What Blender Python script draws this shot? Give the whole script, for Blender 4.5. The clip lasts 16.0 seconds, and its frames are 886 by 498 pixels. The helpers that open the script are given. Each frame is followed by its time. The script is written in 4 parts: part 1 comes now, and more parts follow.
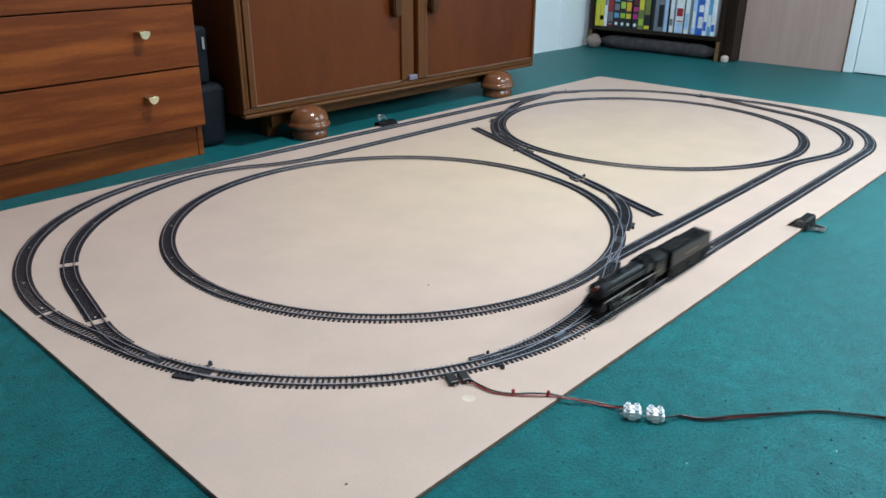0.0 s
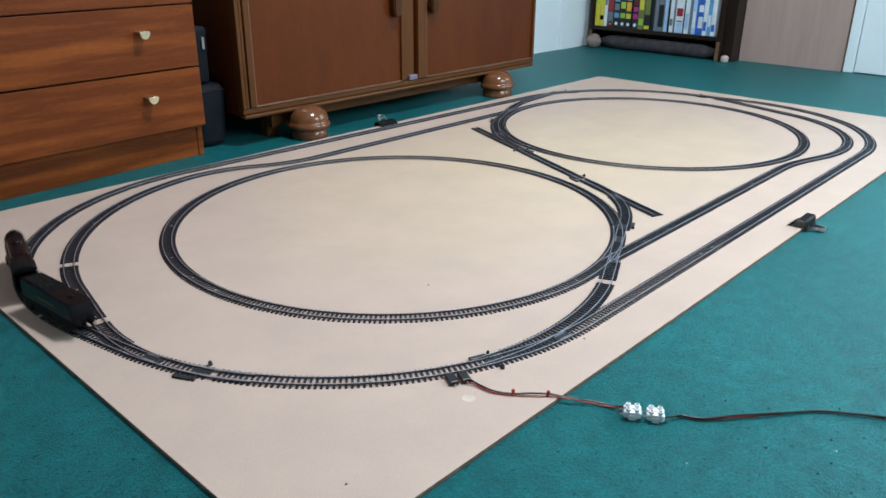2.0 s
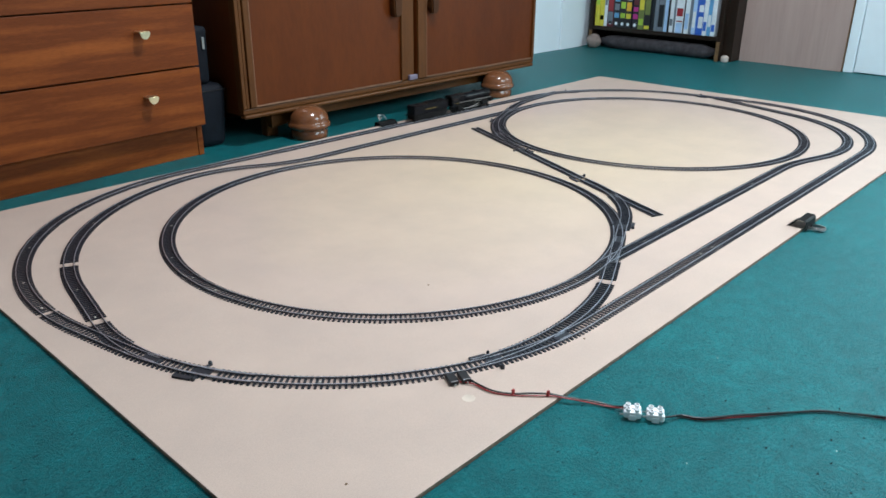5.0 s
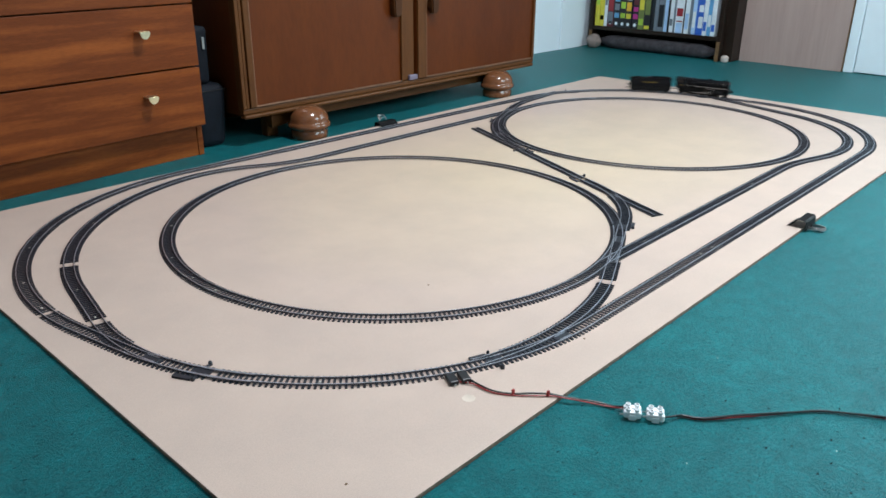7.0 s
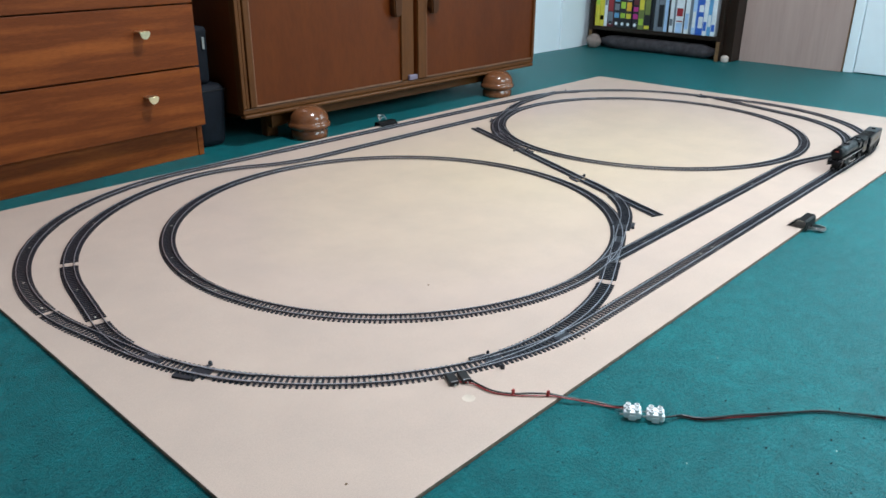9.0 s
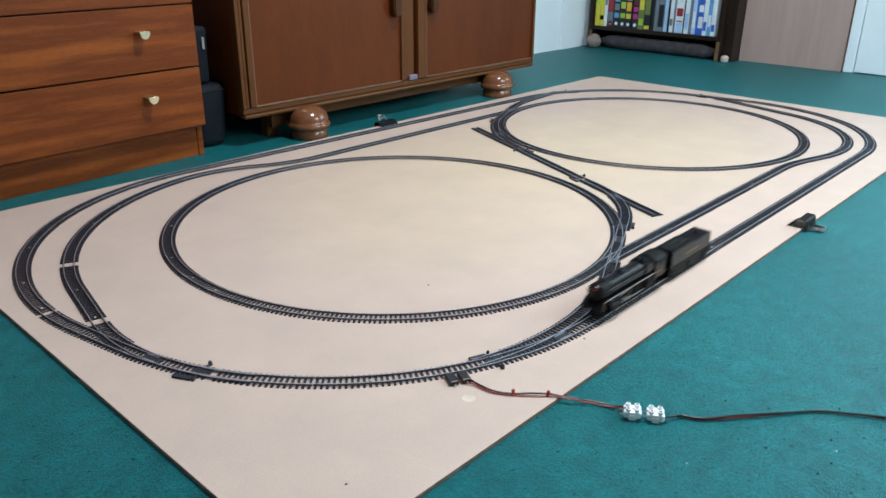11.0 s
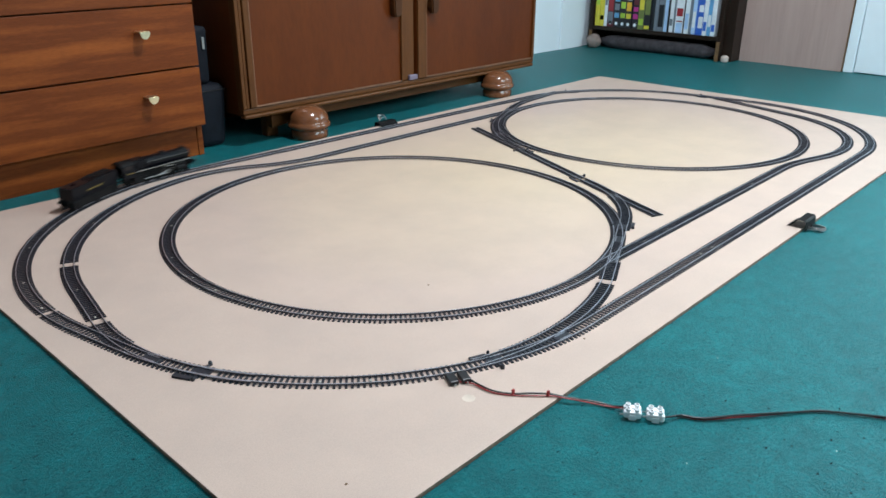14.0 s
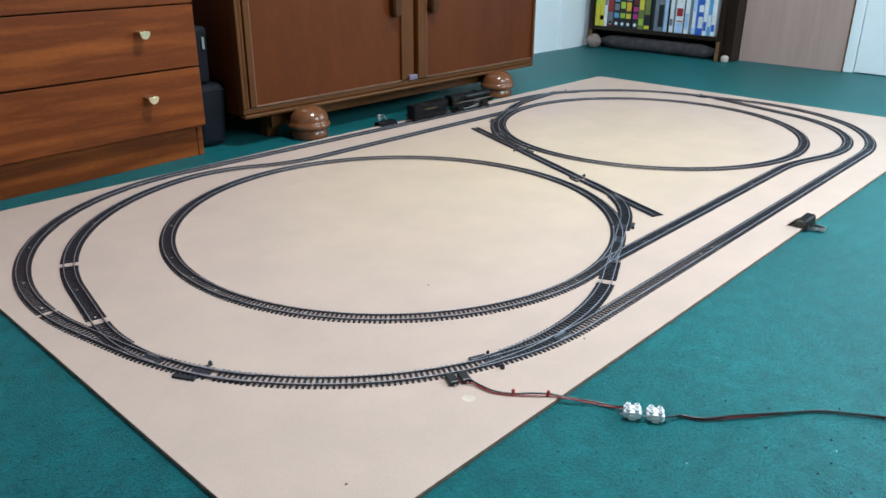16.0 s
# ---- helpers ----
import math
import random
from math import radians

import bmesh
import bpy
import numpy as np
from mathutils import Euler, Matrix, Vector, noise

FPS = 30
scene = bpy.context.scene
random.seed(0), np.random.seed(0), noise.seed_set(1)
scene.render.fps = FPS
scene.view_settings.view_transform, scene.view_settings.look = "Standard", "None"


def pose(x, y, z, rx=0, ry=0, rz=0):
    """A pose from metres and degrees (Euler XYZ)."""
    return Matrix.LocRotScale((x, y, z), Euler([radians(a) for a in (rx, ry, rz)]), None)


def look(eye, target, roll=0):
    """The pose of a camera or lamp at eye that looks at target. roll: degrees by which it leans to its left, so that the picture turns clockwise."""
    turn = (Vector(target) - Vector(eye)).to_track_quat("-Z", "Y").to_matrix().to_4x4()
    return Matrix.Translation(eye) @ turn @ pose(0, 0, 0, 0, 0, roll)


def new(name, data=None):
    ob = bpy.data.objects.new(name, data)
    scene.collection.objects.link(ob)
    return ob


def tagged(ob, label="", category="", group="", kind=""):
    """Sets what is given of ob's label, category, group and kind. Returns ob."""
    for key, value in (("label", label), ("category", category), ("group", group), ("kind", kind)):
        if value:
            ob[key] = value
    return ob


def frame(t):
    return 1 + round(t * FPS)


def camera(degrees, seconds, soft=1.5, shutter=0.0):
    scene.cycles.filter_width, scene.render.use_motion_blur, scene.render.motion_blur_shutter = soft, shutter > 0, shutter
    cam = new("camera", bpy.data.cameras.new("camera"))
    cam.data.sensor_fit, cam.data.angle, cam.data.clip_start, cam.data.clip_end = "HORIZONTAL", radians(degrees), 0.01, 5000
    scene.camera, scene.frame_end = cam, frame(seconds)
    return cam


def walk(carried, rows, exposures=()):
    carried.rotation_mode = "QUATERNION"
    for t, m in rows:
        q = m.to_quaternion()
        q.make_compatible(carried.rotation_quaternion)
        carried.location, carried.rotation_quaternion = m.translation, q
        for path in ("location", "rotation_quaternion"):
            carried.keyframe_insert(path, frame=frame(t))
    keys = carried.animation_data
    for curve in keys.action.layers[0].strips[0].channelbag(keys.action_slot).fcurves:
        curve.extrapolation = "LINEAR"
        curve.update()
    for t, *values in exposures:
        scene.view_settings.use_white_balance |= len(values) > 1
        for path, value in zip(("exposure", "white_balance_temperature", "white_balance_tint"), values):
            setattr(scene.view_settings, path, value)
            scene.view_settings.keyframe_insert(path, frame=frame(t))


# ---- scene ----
cam = camera(59.94, 16.0, soft=1.6, shutter=0.7)
EYE = (-0.299, -0.450, 0.541)
YAW, PITCH, ROLL = 0.75495, -0.39302, 0.29
AIM = (EYE[0] + math.cos(YAW) * math.cos(PITCH), EYE[1] + math.sin(YAW) * math.cos(PITCH), EYE[2] + math.sin(PITCH))
walk(cam, [(0.0, look(EYE, AIM, ROLL)), (16.0, look(EYE, AIM, ROLL))], exposures=((0.0, -0.06), (4.0, -0.03), (9.0, 0.01), (16.0, 0.05)))

# ---- world and light ----
scene.view_settings.exposure = 0.0
world = bpy.data.worlds.new("world")
scene.world = world
world.use_nodes = True
sky = world.node_tree.nodes.new("ShaderNodeTexSky")
sky.sky_type, sky.sun_disc = "NISHITA", False
sky.sun_elevation, sky.sun_rotation = radians(35), radians(200)
world.node_tree.links.new(sky.outputs[0], world.node_tree.nodes["Background"].inputs[0])
world.node_tree.nodes["Background"].inputs[1].default_value = 0.1


def area_lamp(name, place, target, sx, sy, watts, colour):
    data = bpy.data.lights.new(name, "AREA")
    data.shape, data.size, data.size_y, data.energy, data.color = "RECTANGLE", sx, sy, watts, colour
    ob = new(name, data)
    ob.matrix_world = look(place, target)
    return ob


area_lamp("ceiling_lamp_light", (1.08, 0.14, 2.28), (1.08, 0.14, 0), 0.28, 0.28, 55, (0.91, 0.955, 1.02))
area_lamp("window_light_south", (1.62, -1.28, 1.15), (1.55, -0.45, 0.0), 1.1, 0.9, 35, (0.70, 0.92, 1.0))
area_lamp("window_light_east", (3.23, -0.68, 1.05), (1.2, -0.4, 0.0), 0.95, 1.1, 27.0, (0.74, 0.93, 1.0))
area_lamp("window_light_west", (-1.67, -0.32, 1.45), (0.8, 0.6, 0.2), 0.9, 1.0, 1.0, (0.86, 0.94, 1.0))


# ---- materials ----
def nodes_of(name, rough=0.6, metal=0.0, spec=0.5):
    m = bpy.data.materials.new(name)
    m.use_nodes = True
    t = m.node_tree
    b = t.nodes["Principled BSDF"]
    b.inputs["Roughness"].default_value, b.inputs["Metallic"].default_value = rough, metal
    b.inputs["Specular IOR Level"].default_value = spec
    return m, t, b


def ramp(t, stops):
    r = t.nodes.new("ShaderNodeValToRGB")
    while len(r.color_ramp.elements) < len(stops):
        r.color_ramp.elements.new(0.5)
    for e, (at, c) in zip(r.color_ramp.elements, stops):
        e.position, e.color = at, (*c, 1)
    return r


def noise_of(t, scale, stretch=(1, 1, 1), detail=4.0, rough=0.55, space="Object"):
    tc, mp, n = t.nodes.new("ShaderNodeTexCoord"), t.nodes.new("ShaderNodeMapping"), t.nodes.new("ShaderNodeTexNoise")
    mp.inputs["Scale"].default_value = stretch
    n.inputs["Scale"].default_value, n.inputs["Detail"].default_value, n.inputs["Roughness"].default_value = scale, detail, rough
    t.links.new(tc.outputs[space], mp.inputs[0])
    t.links.new(mp.outputs[0], n.inputs["Vector"])
    return n


def bump(t, b, source, strength, distance):
    k = t.nodes.new("ShaderNodeBump")
    k.inputs["Strength"].default_value, k.inputs["Distance"].default_value = strength, distance
    t.links.new(source, k.inputs["Height"])
    t.links.new(k.outputs[0], b.inputs["Normal"])


def mix(t, fac, a, b, mode="MULTIPLY"):
    k = t.nodes.new("ShaderNodeMix")
    k.data_type, k.blend_type = "RGBA", mode
    for value, slot in ((fac, 0), (a, 6), (b, 7)):
        if isinstance(value, bpy.types.NodeSocket):
            t.links.new(value, k.inputs[slot])
        else:
            k.inputs[slot].default_value = value if slot == 0 else (*value, 1)
    return k.outputs[2]


def surface(name, colour, rough=0.6, metal=0.0, vary=0.15, scale=40, grain=0.0, fine=600, spec=0.5):
    """A surface with broad stains and a fine grain."""
    m, t, b = nodes_of(name, rough, metal, spec)
    n = noise_of(t, scale)
    lo, hi = [c * (1 - vary) for c in colour], [min(1, c * (1 + vary)) for c in colour]
    r = ramp(t, ((0.3, lo), (0.7, hi)))
    t.links.new(n.outputs[0], r.inputs[0])
    t.links.new(r.outputs[0], b.inputs["Base Color"])
    if grain:
        g = noise_of(t, fine)
        bump(t, b, g.outputs[0], grain, 0.001)
    return m


def wood(name, dark, mid, light, rough, scale, stretch, coat=0.0, figure=3.0, space="Object", rings=0.0, pore=0.6, swirl=0.0):
    """Grained wood: long streaks, a broader cathedral figure and pores."""
    m, t, b = nodes_of(name, rough, 0, 0.16)
    n1 = noise_of(t, scale, stretch, 6, 0.65, space)
    wide = noise_of(t, scale * 0.16, [0.35 * s + 0.25 for s in stretch], 2, 0.5, space)
    wide.inputs["Distortion"].default_value = swirl
    add = t.nodes.new("ShaderNodeMath")
    add.operation = "MULTIPLY_ADD"
    t.links.new(wide.outputs[0], add.inputs[0])
    add.inputs[1].default_value = figure
    t.links.new(n1.outputs[0], add.inputs[2])
    if rings:
        tc, mp, wv = t.nodes.new("ShaderNodeTexCoord"), t.nodes.new("ShaderNodeMapping"), t.nodes.new("ShaderNodeTexWave")
        mp.inputs["Scale"].default_value = (0.10, 1.0, 1.0)
        wv.bands_direction, wv.wave_profile = "Z", "SIN"
        wv.inputs["Scale"].default_value, wv.inputs["Distortion"].default_value = rings, 7.0
        wv.inputs["Detail"].default_value, wv.inputs["Detail Scale"].default_value = 3.0, 0.55
        t.links.new(tc.outputs[space], mp.inputs[0])
        t.links.new(mp.outputs[0], wv.inputs["Vector"])
        more = t.nodes.new("ShaderNodeMath")
        more.operation = "MULTIPLY_ADD"
        t.links.new(wv.outputs["Fac"], more.inputs[0])
        more.inputs[1].default_value = 0.26
        t.links.new(add.outputs[0], more.inputs[2])
        add = more
    frac = t.nodes.new("ShaderNodeMath")
    frac.operation = "PINGPONG"
    t.links.new(add.outputs[0], frac.inputs[0])
    frac.inputs[1].default_value = 1.0
    r = ramp(t, ((0.05, dark), (0.45, mid), (0.95, light)))
    t.links.new(frac.outputs[0], r.inputs[0])
    pores = noise_of(t, scale * 9, stretch, 3, 0.6, space)
    pr = ramp(t, ((0.36, (0.7, 0.68, 0.66)), (0.56, (1, 1, 1))))
    t.links.new(pores.outputs[0], pr.inputs[0])
    t.links.new(mix(t, pore, r.outputs[0], pr.outputs[0]), b.inputs["Base Color"])
    bump(t, b, pores.outputs[0], 0.12, 0.0006)
    b.inputs["Coat Weight"].default_value, b.inputs["Coat Roughness"].default_value = coat, 0.18
    return m


def carpet_material():
    m, t, b = nodes_of("green_carpet", 0.44, 0, 0.8)
    big, mid, tuft = noise_of(t, 2.2, detail=3), noise_of(t, 34, detail=6, rough=0.65), noise_of(t, 210, detail=5, rough=0.75)
    r1 = ramp(t, ((0.3, (0.0015, 0.096, 0.107)), (0.7, (0.003, 0.138, 0.151))))
    r2 = ramp(t, ((0.34, (0.60, 0.62, 0.65)), (0.66, (1.22, 1.20, 1.18))))
    r3 = ramp(t, ((0.36, (0.40, 0.44, 0.47)), (0.52, (1.0, 1.0, 1.0)), (0.72, (1.5, 1.4, 1.4))))
    for n, r in ((big, r1), (mid, r2), (tuft, r3)):
        t.links.new(n.outputs[0], r.inputs[0])
    flecks = noise_of(t, 135, (1, 1.5, 1), detail=2.0, rough=0.5)
    r4 = ramp(t, ((0.292, (0.06, 0.09, 0.12)), (0.338, (1, 1, 1)), (0.735, (1, 1, 1)), (0.77, (3.0, 1.9, 1.9))))
    t.links.new(flecks.outputs[0], r4.inputs[0])
    c = mix(t, 1.0, mix(t, 1.0, r1.outputs[0], r2.outputs[0]), r3.outputs[0])
    t.links.new(mix(t, 1.0, c, r4.outputs[0]), b.inputs["Base Color"])
    b.inputs["Sheen Weight"].default_value, b.inputs["Sheen Roughness"].default_value = 0.05, 0.35
    b.inputs["Sheen Tint"].default_value = (0.5, 1.0, 0.95, 1)
    b.inputs["Specular Tint"].default_value = (0.22, 0.96, 1.0, 1)
    gloss = t.nodes.new("ShaderNodeMath")
    gloss.operation, gloss.inputs[1].default_value, gloss.use_clamp = "MULTIPLY", 0.8, True
    t.links.new(r4.outputs[0], gloss.inputs[0])
    t.links.new(gloss.outputs[0], b.inputs["Specular IOR Level"])
    bump(t, b, tuft.outputs[0], 0.9, 0.004)
    return m


def board_material():
    m, t, b = nodes_of("hardboard", 0.5, 0, 0.4)
    big, mid, fine = noise_of(t, 1.35, detail=3), noise_of(t, 9, detail=6, rough=0.6), noise_of(t, 700, detail=2)
    # the middle of the sheet is yellower, with an uneven border
    tc, mp, far = t.nodes.new("ShaderNodeTexCoord"), t.nodes.new("ShaderNodeMapping"), t.nodes.new("ShaderNodeVectorMath")
    mp.inputs["Location"].default_value, mp.inputs["Scale"].default_value = (-1.02, -0.92, 0), (0.82, 1.42, 1)
    far.operation = "LENGTH"
    t.links.new(tc.outputs["Object"], mp.inputs[0])
    t.links.new(mp.outputs[0], far.inputs[0])
    uneven = t.nodes.new("ShaderNodeMath")
    uneven.operation, uneven.inputs[1].default_value = "MULTIPLY_ADD", 0.55
    t.links.new(big.outputs[0], uneven.inputs[0])
    t.links.new(far.outputs["Value"], uneven.inputs[2])
    r1 = ramp(t, ((0.45, (0.576, 0.456, 0.340)), (0.85, (0.560, 0.438, 0.350)), (1.0, (0.548, 0.424, 0.360))))
    t.links.new(uneven.outputs[0], r1.inputs[0])
    r2 = ramp(t, ((0.3, (0.93, 0.935, 0.945)), (0.66, (1.04, 1.035, 1.03))))
    r3 = ramp(t, ((0.3, (0.91, 0.90, 0.89)), (0.7, (1.04, 1.04, 1.04))))
    for n, r in ((mid, r2), (fine, r3)):
        t.links.new(n.outputs[0], r.inputs[0])
    t.links.new(mix(t, 1.0, mix(t, 1.0, r1.outputs[0], r2.outputs[0]), r3.outputs[0]), b.inputs["Base Color"])
    bump(t, b, fine.outputs[0], 0.06, 0.0005)
    return m


CARPET, BOARD = carpet_material(), board_material()
BOARD_EDGE = surface("hardboard_edge", (0.19, 0.13, 0.095), 0.9, 0, 0.3, 90)
WALLPAINT = surface("white_wall_paint", (0.79, 0.87, 0.93), 0.75, 0, 0.03, 4, 0.25, 300)
GLOSSPAINT = surface("white_gloss_paint", (0.80, 0.88, 0.94), 0.3, 0, 0.03, 9, 0.1, 60)
# mid tone for the unseen walls, chosen to hold back bounced fill light
UNSEEN_WALL = surface("unseen_wall_tone", (0.34, 0.32, 0.30), 0.85, 0, 0.06, 6, 0.2, 200)
CEILPAINT = surface("ceiling_paint", (0.70, 0.70, 0.69), 0.85, 0, 0.03, 4, 0.2, 200)
TEAK = wood("teak_veneer", (0.134, 0.031, 0.0060), (0.240, 0.062, 0.0118), (0.302, 0.084, 0.0162), 0.42, 7.0, (1.0, 8, 11), 0.0, 3.0, rings=7.0, swirl=0.9)
# near-black colour stands for the shade in drawer gaps and cab windows
GAP_SHADE = surface("gap_shade", (0.012, 0.006, 0.004), 0.8, 0, 0.2, 60)
OAK = wood("brown_varnished_oak", (0.048, 0.0102, 0.0020), (0.077, 0.0170, 0.0033), (0.108, 0.0262, 0.0048), 0.38, 2.0, (6, 6, 1.6), 0.05, 1.6, pore=0.3)
OAK_RAIL = wood("brown_oak_moulding", (0.024, 0.0075, 0.0024), (0.058, 0.019, 0.0055), (0.110, 0.041, 0.0115), 0.45, 9.0, (0.9, 9, 14), 0.06, 0.8)
OAK_STILE = wood("brown_oak_stile", (0.024, 0.0075, 0.0024), (0.058, 0.019, 0.0055), (0.110, 0.041, 0.0115), 0.45, 9.0, (14, 9, 0.9), 0.06, 0.8)
OAK_WORN = surface("worn_oak_edge", (0.17, 0.085, 0.045), 0.5, 0, 0.35, 25)
BUN = wood("polished_bun_foot", (0.055, 0.018, 0.007), (0.11, 0.038, 0.015), (0.17, 0.064, 0.027), 0.2, 9.0, (2, 2, 9), 0.8, 0.8)
HANDLEWOOD = wood("dark_carved_oak", (0.016, 0.006, 0.002), (0.034, 0.012, 0.004), (0.060, 0.021, 0.006), 0.45, 9.0, (14, 9, 0.9), 0.06, 0.8)
DARKWOOD = wood("dark_stained_shelf", (0.006, 0.004, 0.003), (0.014, 0.008, 0.006), (0.024, 0.014, 0.010), 0.45, 9.0, (9, 3, 1.2), 0.2, 0.8)
EDGEWOOD = surface("worn_shelf_edge", (0.16, 0.085, 0.035), 0.6, 0, 0.35, 40)
PANELWOOD = wood("pale_veneer_panel", (0.335, 0.232, 0.210), (0.440, 0.318, 0.288), (0.52, 0.392, 0.36), 0.5, 2.2, (4.5, 4.5, 0.35), 0.0, 2.4, pore=0.15, swirl=0.5)
SLEEPER = surface("black_plastic_sleeper", (0.018, 0.020, 0.028), 0.38, 0, 0.35, 120, 0.1)
RAIL_WEB = surface("tarnished_rail_web", (0.10, 0.10, 0.115), 0.5, 0.8, 0.3, 120)
RAIL = surface("nickel_silver_rail", (0.56, 0.58, 0.65), 0.36, 0.85, 0.15, 60)
PIN = surface("bright_track_pin", (0.50, 0.47, 0.42), 0.5, 0.3, 0.1, 200)
BLACKPAINT = surface("satin_black_paint", (0.0025, 0.003, 0.005), 0.28, 0, 0.25, 90, 0.03, spec=0.20)
BLACKMATT = surface("matt_black_underframe", (0.0035, 0.0035, 0.004), 0.6, 0, 0.3, 90, spec=0.18)
STEEL = surface("bright_steel", (0.5, 0.5, 0.5), 0.3, 1.0, 0.12, 120)
ROD = surface("oily_steel_rod", (0.13, 0.12, 0.11), 0.5, 0.9, 0.2, 120)
REDPAINT = surface("red_paint", (0.30, 0.03, 0.015), 0.45, 0, 0.1, 120)
YELLOW = surface("yellow_lining", (0.14, 0.095, 0.015), 0.5, 0, 0.1, 120)
BLACKPLASTIC = surface("black_plastic", (0.012, 0.012, 0.014), 0.4, 0, 0.2, 90)
WHITEPLASTIC = surface("white_nylon", (0.90, 0.91, 0.93), 0.32, 0, 0.04, 60)
REDWIRE = surface("red_wire", (0.30, 0.014, 0.016), 0.4, 0, 0.15, 90)
BLACKWIRE = surface("black_wire", (0.012, 0.012, 0.013), 0.4, 0, 0.15, 90)
BRASS = surface("satin_brass", (0.72, 0.62, 0.42), 0.3, 1.0, 0.1, 90)
BAG = surface("navy_nylon_bag", (0.004, 0.006, 0.011), 0.7, 0, 0.25, 60, 0.5, 900, 0.25)
CASTER = surface("pale_plastic_caster", (0.50, 0.42, 0.38), 0.5, 0, 0.1, 60)


# ---- mesh helpers ----
def part(name, bm, material, parent=None, label="", smooth=False):
    """Links a bmesh as one mesh object, under a thing or a part when one is given."""
    me = bpy.data.meshes.new(name)
    bm.to_mesh(me)
    bm.free()
    for m in material if isinstance(material, (list, tuple)) else [material]:
        me.materials.append(m)
    if smooth:
        me.polygons.foreach_set("use_smooth", [True] * len(me.polygons))
    ob = new(name, me)
    if parent is not None:
        ob.parent = parent
    if label:
        ob["label"] = label
    return ob


def thing(name, label, category, group="", at=None, kind=""):
    ob = new(name)
    ob.empty_display_size = 0.05
    if at is not None:
        ob.matrix_basis = at
    return tagged(ob, label, category, group, kind)


def box(x0, x1, y0, y1, z0, z1, bevel=0.0, bm=None, segments=2):
    """A box between the given limits with rounded edges, added to bm when one is given."""
    b = bmesh.new()
    bmesh.ops.create_cube(b, size=1)
    for v in b.verts:
        v.co = Vector((x0 + (v.co.x + 0.5) * (x1 - x0), y0 + (v.co.y + 0.5) * (y1 - y0), z0 + (v.co.z + 0.5) * (z1 - z0)))
    if bevel:
        bmesh.ops.bevel(b, geom=b.edges[:], offset=bevel, segments=segments, affect="EDGES", profile=0.5)
    return join(bm, b)


def join(bm, b):
    if bm is None:
        return b
    me = bpy.data.meshes.new("tmp")
    b.to_mesh(me)
    b.free()
    bm.from_mesh(me)
    bpy.data.meshes.remove(me)
    return bm


def turned(b, m):
    bmesh.ops.transform(b, matrix=m, verts=b.verts[:])
    return b


def lathe(profile, sides=32, bm=None, m=None):
    """A turned body about z from (radius, height) pairs."""
    b = bmesh.new()
    rings = [[b.verts.new((r * math.cos(2 * math.pi * i / sides), r * math.sin(2 * math.pi * i / sides), z)) for i in range(sides)] for r, z in profile]
    for a, c in zip(rings, rings[1:]):
        for i in range(sides):
            b.faces.new((a[i], a[(i + 1) % sides], c[(i + 1) % sides], c[i]))
    b.faces.new(rings[0][::-1])
    b.faces.new(rings[-1])
    if m is not None:
        turned(b, m)
    return join(bm, b)


def cyl(r, x0, x1, axis="x", at=(0, 0, 0), sides=20, bm=None):
    m = Matrix.Translation(at) @ {"x": pose(0, 0, 0, 0, 90, 0), "y": pose(0, 0, 0, -90, 0, 0), "z": Matrix()}[axis]
    return lathe(((r, x0), (r, x1)), sides, bm, m)


def tube(points, r, sides=8, bm=None):
    """A round cord along a line of points."""
    b = bmesh.new()
    pts = [Vector(q) for q in points]
    rings = []
    for i, q in enumerate(pts):
        d = (pts[min(i + 1, len(pts) - 1)] - pts[max(i - 1, 0)]).normalized()
        u = d.orthogonal() if abs(d.z) > 0.9 else d.cross(Vector((0, 0, 1))).normalized()
        w = d.cross(u)
        rings.append([b.verts.new(q + r * (math.cos(2 * math.pi * k / sides) * u + math.sin(2 * math.pi * k / sides) * w)) for k in range(sides)])
    for a, c in zip(rings, rings[1:]):
        for k in range(sides):
            b.faces.new((a[k], a[(k + 1) % sides], c[(k + 1) % sides], c[k]))
    b.faces.new(rings[0][::-1])
    b.faces.new(rings[-1])
    return join(bm, b)


def prism(outline, y0, y1, bm=None, bevel=0.0):
    """An (x, z) outline pulled along y."""
    b = bmesh.new()
    front = [b.verts.new((x, y0, z)) for x, z in outline]
    back = [b.verts.new((x, y1, z)) for x, z in outline]
    b.faces.new(front)
    b.faces.new(back[::-1])
    n = len(outline)
    for i in range(n):
        b.faces.new((front[(i + 1) % n], front[i], back[i], back[(i + 1) % n]))
    bmesh.ops.recalc_face_normals(b, faces=b.faces[:])
    if bevel:
        bmesh.ops.bevel(b, geom=b.edges[:], offset=bevel, segments=2, affect="EDGES")
    return join(bm, b)


def smooth_line(points, step=0.006):
    """A Catmull-Rom line through points."""
    p = [Vector(q) for q in points]
    p = [2 * p[0] - p[1], *p, 2 * p[-1] - p[-2]]
    out = []
    for a, b, c, d in zip(p, p[1:], p[2:], p[3:]):
        n = max(2, int((c - b).length / step))
        for i in range(n):
            u = i / n
            out.append(0.5 * (2 * b + (c - a) * u + (2 * a - 5 * b + 4 * c - d) * u * u + (3 * b - a - 3 * c + d) * u ** 3))
    return out + [p[-2]]


# ---- room ----
TOP = 0.006  # upper face of the board
XW, YW, XB, YS, CEIL = 3.25, 1.80, -1.7, -1.3, 2.4


def setting(name, bm, material, label):
    return tagged(part(name, bm, material), label, name.split("_")[0], kind="structure")


